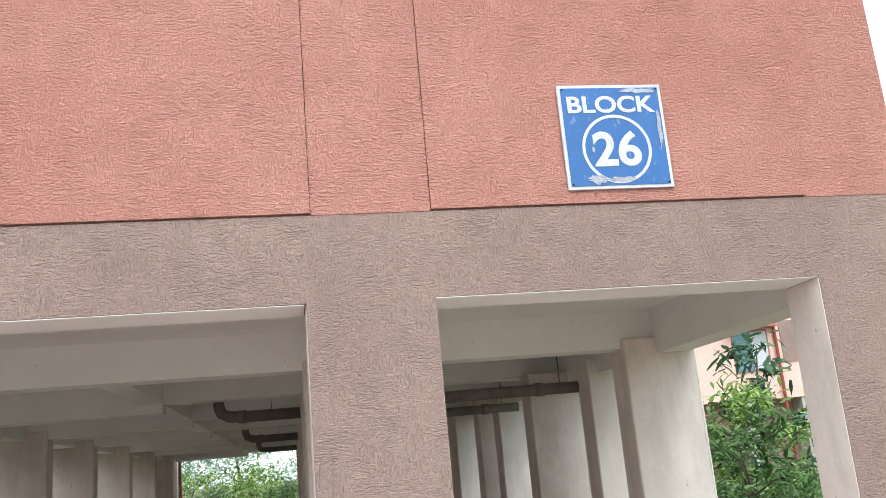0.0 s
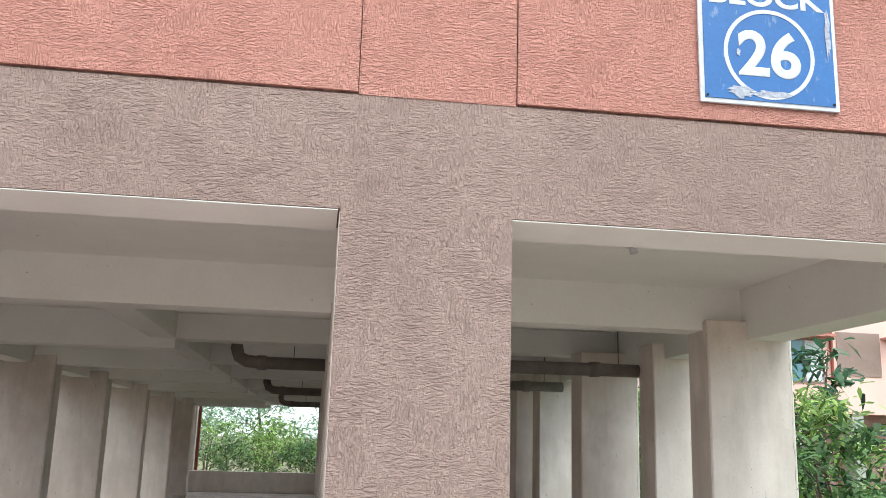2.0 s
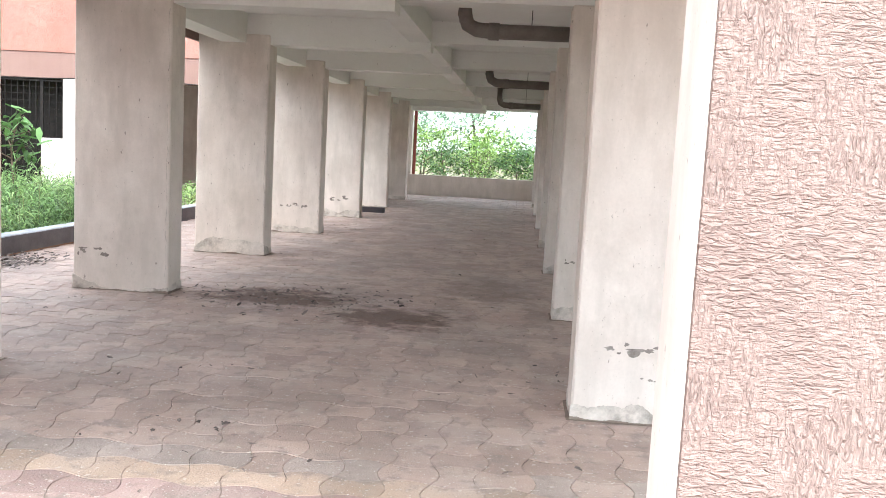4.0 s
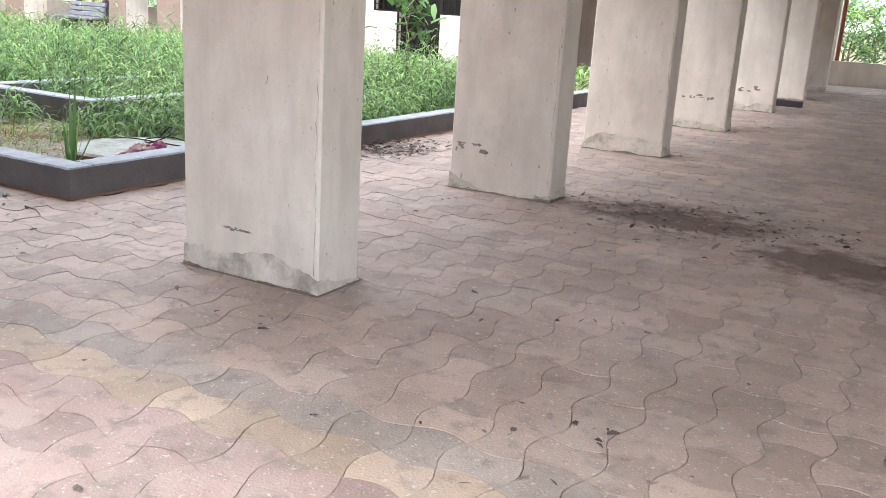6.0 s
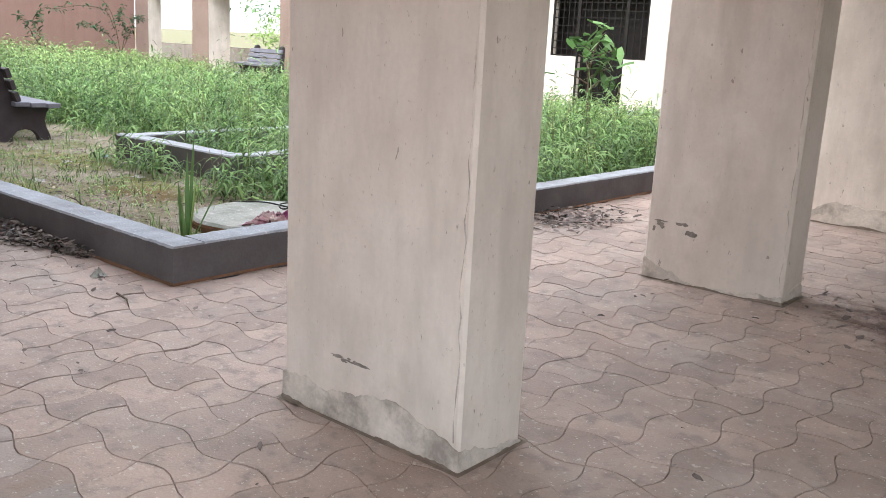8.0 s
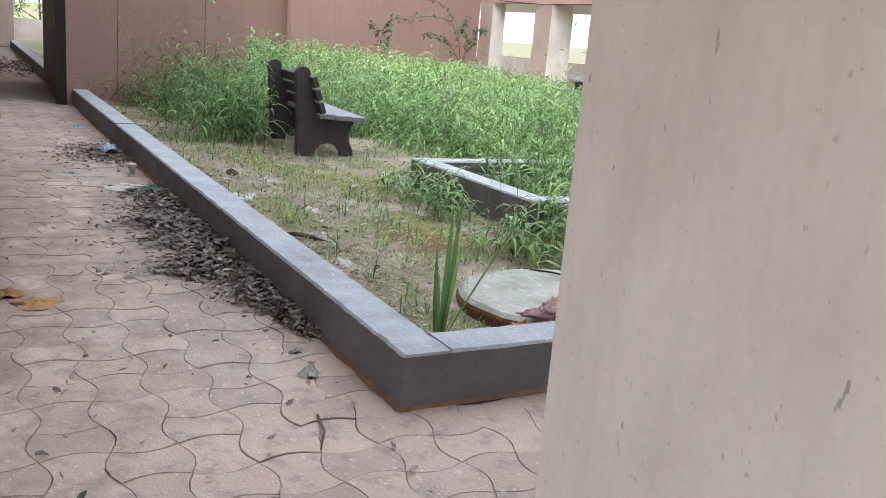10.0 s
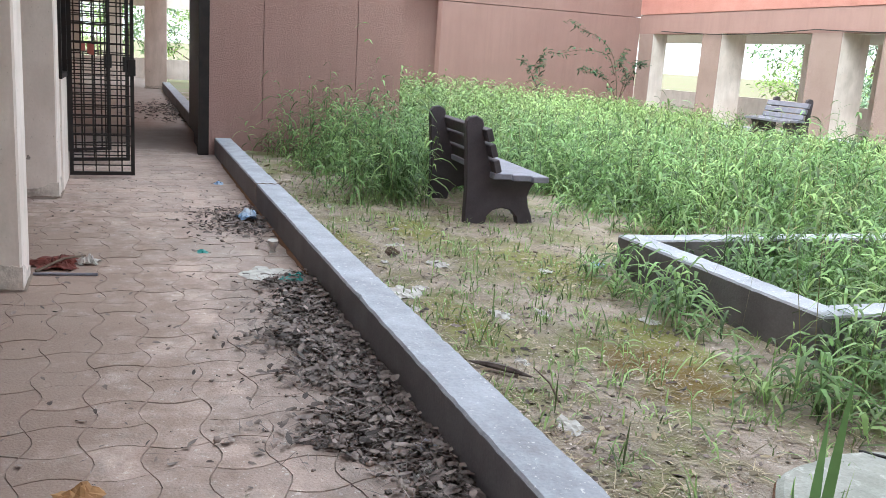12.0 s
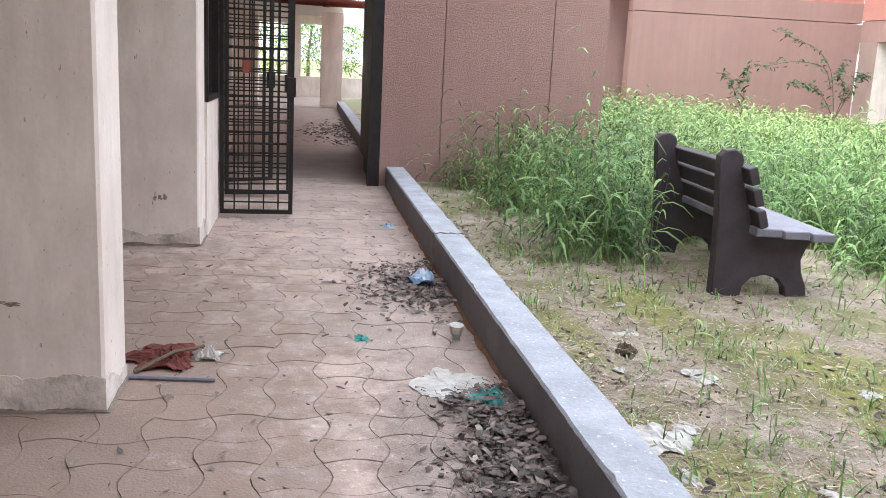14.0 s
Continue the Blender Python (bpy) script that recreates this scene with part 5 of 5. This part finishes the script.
def clods(name, x, y, size, lift, label):
    """Broken lumps of earth: skewed little blocks."""
    n = len(x)
    cube = np.array([(a, b, c) for c in (-1, 1) for b in (-1, 1) for a in (-1, 1)], float)
    quads = np.array([(0, 2, 3, 1), (4, 5, 7, 6), (0, 1, 5, 4), (2, 6, 7, 3), (0, 4, 6, 2), (1, 3, 7, 5)])
    r = size * np.minimum(rs.gamma(2.0, 0.35, n), 1.8)
    v = cube[None] * rs.uniform(0.35, 1.0, (n, 8, 3)) * r[:, None, None] * np.array([1, 1, 0.55])
    az, tilt = rs.uniform(0, 6.28, n), rs.uniform(-0.6, 0.6, n)
    c_, s_ = np.cos(az)[:, None], np.sin(az)[:, None]
    v = np.stack([v[:, :, 0] * c_ - v[:, :, 1] * s_, v[:, :, 0] * s_ + v[:, :, 1] * c_, v[:, :, 2] + tilt[:, None] * v[:, :, 0]], 2)
    v += np.stack([x, y, 0.3 * r + lift * rs.uniform(0, 1, n)], 1)[:, None, :]
    v[:, :, 2] = np.maximum(v[:, :, 2], 0.002)
    v[:, :, 1] = np.where(y[:, None] < 7.99, np.minimum(v[:, :, 1], 7.995), v[:, :, 1])
    f = quads[None] + (np.arange(n) * 8)[:, None, None]
    return stuff(name, (v.reshape(-1, 3), f.reshape(-1, 4)), [CLOD], label, "earth")


# the bank itself: a low ragged ridge of dark earth and rotted leaves against the kerb
nx, ny = 150, 12
gx = np.linspace(-10.2, -6.72, nx)
gr = 0.72 * np.interp(gx, [-10.25, -10.05, -9.0, -8.0, -7.3, -6.7], [0.14, 0.34, 0.40, 0.44, 0.20, 0.07]) * (1 + 0.9 * wob(gx, gx * 0, 2.6, 3)) * (1 + 0.5 * wob(gx, gx * 0, 11, 8))
gu = np.linspace(0, 1, ny)
GX, GY = np.repeat(gx, ny), 7.994 - np.outer(gr, gu).ravel()
GZ = np.tile(0.034 * (1 - gu) ** 0.7 + 0.002, nx) * np.clip(0.75 + 1.1 * wob(GX, GY, 9, 2), 0.05, 2) + 0.006 * wob(GX, GY, 40, 5) * np.tile(1 - gu, nx)
gi = np.arange(nx * ny).reshape(nx, ny)
o = quad_mesh("leaf_bank", np.stack([GX, GY, np.maximum(GZ, 0.0)], 1), np.stack([gi[:-1, :-1], gi[:-1, 1:], gi[1:, 1:], gi[1:, :-1]], -1), [BANK])
tagged(o, "low ridge of dark earth and rotted leaves along the kerb", "earth", "", "stuff")
lx, ly = bank(3800, 0.8)
clods("earth_clods", lx, ly, 0.0105, 0.022, "broken grey-brown lumps of earth banked along the kerb")
lx, ly = bank(4600, 0.95)
litter("leaf_litter", 4600, lambda n: lx, lambda n: ly, 0.052, "dark rotting leaf litter heaped along the kerb", 0.045)
nt = 1500
lx, ly = bank(nt, 1.25)
stuff("twig_litter", ribbons(np.stack([lx, ly, rs.uniform(0.006, 0.045, nt)], 1), rs.uniform(0, 6.28, nt), rs.uniform(0.04, 0.16, nt), rs.uniform(0.002, 0.005, nt), rs.uniform(-0.05, 0.2, nt), rs.uniform(0, 0.15, nt)), [DEADLEAF], "thin dead twigs and stalks along the kerb", "litter")
lx, ly = bank(420, 2.0)
clods("earth_crumbs", lx, ly, 0.007, 0.0, "small crumbs of earth strewn beside the bank")
lx, ly = rs.normal(-12.1, 0.32, 700), 7.97 - np.abs(rs.normal(0, 0.22, 700))
clods("earth_clods", lx, ly, 0.009, 0.012, "dark lumps of earth by the wrapper")
lx, ly = rs.uniform(-12, -6.6, 500), rs.uniform(8.3, 9.9, 500)
keep = ~((lx + 6.67) ** 2 + (ly - 9.23) ** 2 < 0.4)
lx, ly = lx[keep], ly[keep]
o = clods("soil_clods", lx, ly, 0.009, 0.0, "small lumps on the sandy soil")
co = np.zeros(len(o.data.vertices) * 3)
o.data.vertices.foreach_get("co", co)
co[2::3] += np.repeat(on_soil(lx, ly)[:, 2], 8) - 0.003
o.data.vertices.foreach_set("co", co)
litter("leaf_litter", 620, lambda n: rs.normal(-12.0, 0.30, n), lambda n: 7.98 - np.abs(rs.normal(0, 0.26, n)), 0.05, "dark leaf litter by the wrapper", 0.02)
litter("leaf_litter", 380, lambda n: rs.normal(-5.62, 0.18, n), lambda n: rs.normal(11.45, 0.28, n), 0.06, "heap of dead leaves against the kerb", 0.05)
litter("leaf_litter", 420, lambda n: rs.normal(-23.5, 1.3, n), lambda n: 7.93 - np.abs(rs.normal(0, 0.4, n)), 0.09, "dead leaves against the far kerb", 0.05)
cx, cy = rs.uniform(-4.2, 0.6, 5200), 5.4 + 13 * rs.uniform(0, 1, 5200) ** 1.3
keep = rs.uniform(0, 1, 5200) < 0.02 + 0.75 * np.clip(wob(cx, cy, 1.3, 4) - 0.12, 0, 1)
cx, cy = cx[keep], cy[keep]
litter("floor_crumbs", len(cx), lambda n: cx, lambda n: cy, 0.038, "scattered dead leaf crumbs on the paving", 0.01)
litter("floor_crumbs", 420, lambda n: rs.uniform(-15, -5, n), lambda n: rs.uniform(6.3, 7.9, n), 0.034, "scattered dead leaf crumbs along the walk", 0.01)
litter("floor_crumbs", 220, lambda n: rs.normal(-2.5, 0.6, n), lambda n: rs.normal(10.5, 0.35, n), 0.06, "clotted dead leaves on the dark stain", 0.012)
litter("wall_litter", 160, lambda n: rs.uniform(-15.8, -13.4, n), lambda n: 8.25 + np.abs(rs.normal(0, 0.25, n)), 0.09, "pale paper and leaf scraps behind the kerb", 0.06, STRAW)
for i, (a, b) in enumerate((((-3.75, 5.93, 0.008), (-3.55, 5.75, 0.008)), ((-5.95, 7.70, 0.008), (-5.7, 7.62, 0.008)), ((-7.9, 8.55, 0.07), (-8.25, 8.6, 0.085)))):
    tw = thing("twig", "thin dead twig lying on the ground", "twig", "fallen twigs")
    m_ = Vector(a).lerp(Vector(b), 0.5) + Vector((0.01, 0.015, 0.004))
    part("twig", tube([a, m_, b], [0.006, 0.005, 0.002], res=5), BARK, tw)


# straggling stems against the west wall
def straggler(label, stems, leaf, seed):
    q = np.random.RandomState(seed)
    t = thing("creeper_shrub", label, "shrub")
    for p, n in stems:
        curve = flow(p, 8)
        part("stem", tube(curve, [0.014 * (1 - 0.8 * i / len(curve)) for i in range(len(curve))], res=5), BARK, t)
        c = np.array(curve)[q.randint(len(curve) // 5, len(curve), n)] + q.normal(0, 0.05, (n, 3))
        v, f = ribbons(c, q.uniform(0, 6.28, n), leaf * q.uniform(0.6, 1.5, n), leaf * 0.5 * q.uniform(0.7, 1.3, n), q.uniform(-0.7, 0.8, n), q.uniform(0, 0.5, n), segs=2, twist=0.15)
        quad_mesh("leaves", v, f, [LEAF_D], t)


straggler("straggling dark-leaved shrub with long bare arching shoots", (
    ([(-28, 20.5, 0.05), (-28, 20.4, 0.9), (-28, 20.2, 1.7), (-28.1, 19.8, 2.2), (-28.1, 19.2, 2.4), (-28.1, 18.75, 2.62)], 90),
    ([(-28, 20.3, 1.2), (-28, 20.0, 1.75), (-28, 19.2, 1.85), (-28, 18.5, 1.72), (-28, 18.1, 1.75)], 70),
    ([(-28, 20.5, 0.5), (-28, 20.8, 1.1), (-28, 21.0, 1.55), (-28, 21.3, 1.6)], 110),
    ([(-28, 20.5, 0.4), (-28, 20.1, 1.0), (-28, 19.6, 1.3), (-28, 19.1, 1.32)], 110),
    ([(-28, 20.5, 0.5), (-27.9, 20.6, 1.2), (-27.9, 20.4, 1.6), (-27.9, 20.6, 1.95)], 110)), 0.10, 31)
straggler("thin upright dark-leaved shrub before the plaster wall", (
    ([(-28, 17.9, 0.05), (-28, 17.95, 0.8), (-28, 17.9, 1.3), (-28, 18.0, 1.62)], 80),
    ([(-28, 17.9, 0.7), (-28, 17.6, 1.2), (-28, 17.35, 1.5)], 40)), 0.12, 32)

# lamp holders under the slab
for x, y in ((1.55, 6.22), (-2.44, 6.43)):
    lh = thing("lamp_holder", "empty white lamp holder fixed under the slab", "lamp holder", "lamp holders under the slab", at=(x, y, SLAB))
    part("rose", tube([(0, 0, 0.002), (0, 0, -0.018), (0, 0, -0.024)], [0.052, 0.05, 0.04], res=20), WHITE, lh)
    part("socket", tube([(0, 0, -0.022), (0.006, 0, -0.05), (0.008, 0, -0.062)], [0.022, 0.024, 0.02], res=14), SIGNWHITE, lh)

# litter lying on the soil
crumple("dead_plant", "dark withered plant lying on the soil", "litter", (-10.55, 8.62, soil_z(-10.55, 8.62)), 0.06, 0.05, 0.07, BARK, 71, 16)
crumple("paper", "crumpled white paper on the soil", "litter", (-10.2, 8.83, soil_z(-10.2, 8.83)), 0.09, 0.07, 0.04, PAPER, 72, 10)
crumple("paper", "torn white paper beside the kerb", "litter", (-9.62, 8.42, soil_z(-9.62, 8.42)), 0.16, 0.10, 0.03, PAPER, 73, 12)
crumple("paper", "folded white paper on the sand", "litter", (-9.1, 8.8, soil_z(-9.1, 8.8)), 0.08, 0.06, 0.03, PAPER, 74, 8)
crumple("wrapper", "small blue and white wrapper by the planter", "litter", (-10.08, 9.93, soil_z(-10.08, 9.93)), 0.06, 0.05, 0.04, BLUEP, 75, 8)
husk = thing("dry_husk", "long dark dry leaf husk on the sand", "litter")
part("husk", tube(flow([(-8.42, 8.36, soil_z(-8.42, 8.36) + 0.012), (-8.3, 8.46, soil_z(-8.3, 8.46) + 0.03), (-8.2, 8.58, soil_z(-8.2, 8.58) + 0.014)]), [0.003 + 0.012 * math.sin(math.pi * q / 12) for q in range(13)], res=6), DEADLEAF, husk)


# ---------------------------------------------------------------- wave-edged pavers, 0.2 m, laid on a square grid
PITCH, OX, OY, AMP = 0.2045, -5.897, 7.415, 0.031


def paver_outline(sign):
    """Outline of a wave-edged paver about its centre: two sides bulge, two are hollow."""
    h_, seg, out = PITCH / 2, 4, []
    for k_ in range(4):
        for i in range(seg):
            f = i / seg
            b = AMP * math.sin(math.pi * f) * (sign if k_ % 2 == 0 else -sign)
            p = (-h_ + PITCH * f, -h_ - b)
            c, s = (1, 0, -1, 0)[k_], (0, 1, 0, -1)[k_]
            out.append((p[0] * c - p[1] * s, p[0] * s + p[1] * c))
    return out


def paver_mesh(sign, mat):
    o = paver_outline(sign)
    n = len(o)
    me = bpy.data.meshes.new("paver")
    verts = [(x * 0.975, y * 0.975, 0.0) for x, y in o] + [(x * 0.986, y * 0.986, -0.004) for x, y in o]
    faces = [tuple(range(n))] + [(a + n, (a + 1) % n + n, (a + 1) % n, a) for a in range(n)]
    me.from_pydata(verts, [], faces)
    me.materials.append(mat)
    return me


MATS = [PAVER, PAVER_Y, PAVER_G, PAVER_R]
SHARED = {(s, m): paver_mesh(s, MATS[m]) for s in (1, -1) for m in range(4)}
pav = bpy.data.objects["pavement"]
OUT = {s: np.array(paver_outline(s)) for s in (1, -1)}
V, LOOPS, SIZES, MI, base = [], [], [], [], 0
n = len(OUT[1])
ring = np.arange(n)
CH = np.stack([ring + n, (ring + 1) % n + n, (ring + 1) % n, ring], 1).ravel()
prng = random.Random(3)
count = 0
for i in range(-54, 44):
    for j in range(-31, 108):
        x, y = OX + (i + 0.5) * PITCH, OY + (j + 0.5) * PITCH
        east = x > -5.9
        if (east and not (1.1 < y < END_Y - 0.1 and x < 2.95)) or (not east and not (3.4 < y < 7.95)):
            continue
        sgn = 1 if (i + j) % 2 == 0 else -1
        m = 1 if j == -6 and east else (2 if j == -5 and east and prng.random() < 0.75 else (3 if j < -6 and east else 0))
        z = prng.uniform(-0.0022, 0.0022)
        near = (-6.9 < x < -4.4 and 6.3 < y < 7.95) or (-4.3 < x < -2.6 and 5.6 < y < 7.3)
        if near and count < 295:
            ob = new("paver", SHARED[(sgn, m)])
            ob.parent = pav
            ob.matrix_local = pose(x, y, z, prng.uniform(-0.5, 0.5), prng.uniform(-0.5, 0.5), 0)
            count += 1
            continue
        o = OUT[sgn]
        tilt = (prng.uniform(-0.006, 0.006), prng.uniform(-0.006, 0.006))
        for s, dz in ((0.975, 0.0), (0.986, -0.004)):
            V.append(np.stack([x + o[:, 0] * s, y + o[:, 1] * s, z + dz + o[:, 0] * tilt[0] + o[:, 1] * tilt[1]], 1))
        LOOPS.append(np.concatenate([ring, CH]) + base)
        SIZES.append(np.array([n] + [4] * n))
        MI.append(np.full(n + 1, m))
        base += 2 * n
V, LOOPS, SIZES, MI = (np.concatenate(a) for a in (V, LOOPS, SIZES, MI))
me = bpy.data.meshes.new("paver_field")
me.vertices.add(len(V))
me.vertices.foreach_set("co", V.astype(np.float32).ravel())
me.loops.add(len(LOOPS))
me.loops.foreach_set("vertex_index", LOOPS.astype(np.int32))
me.polygons.add(len(SIZES))
me.polygons.foreach_set("loop_start", np.concatenate([[0], np.cumsum(SIZES)[:-1]]).astype(np.int32))
for m in MATS:
    me.materials.append(m)
me.polygons.foreach_set("material_index", MI.astype(np.int32))
me.polygons.foreach_set("use_smooth", np.zeros(len(SIZES), bool))
me.update(calc_edges=True)
field = new("paver_field", me)
field.parent = pav
tagged(field, "weathered pink wave-edged pavers with an ochre row", "", "", "stuff")
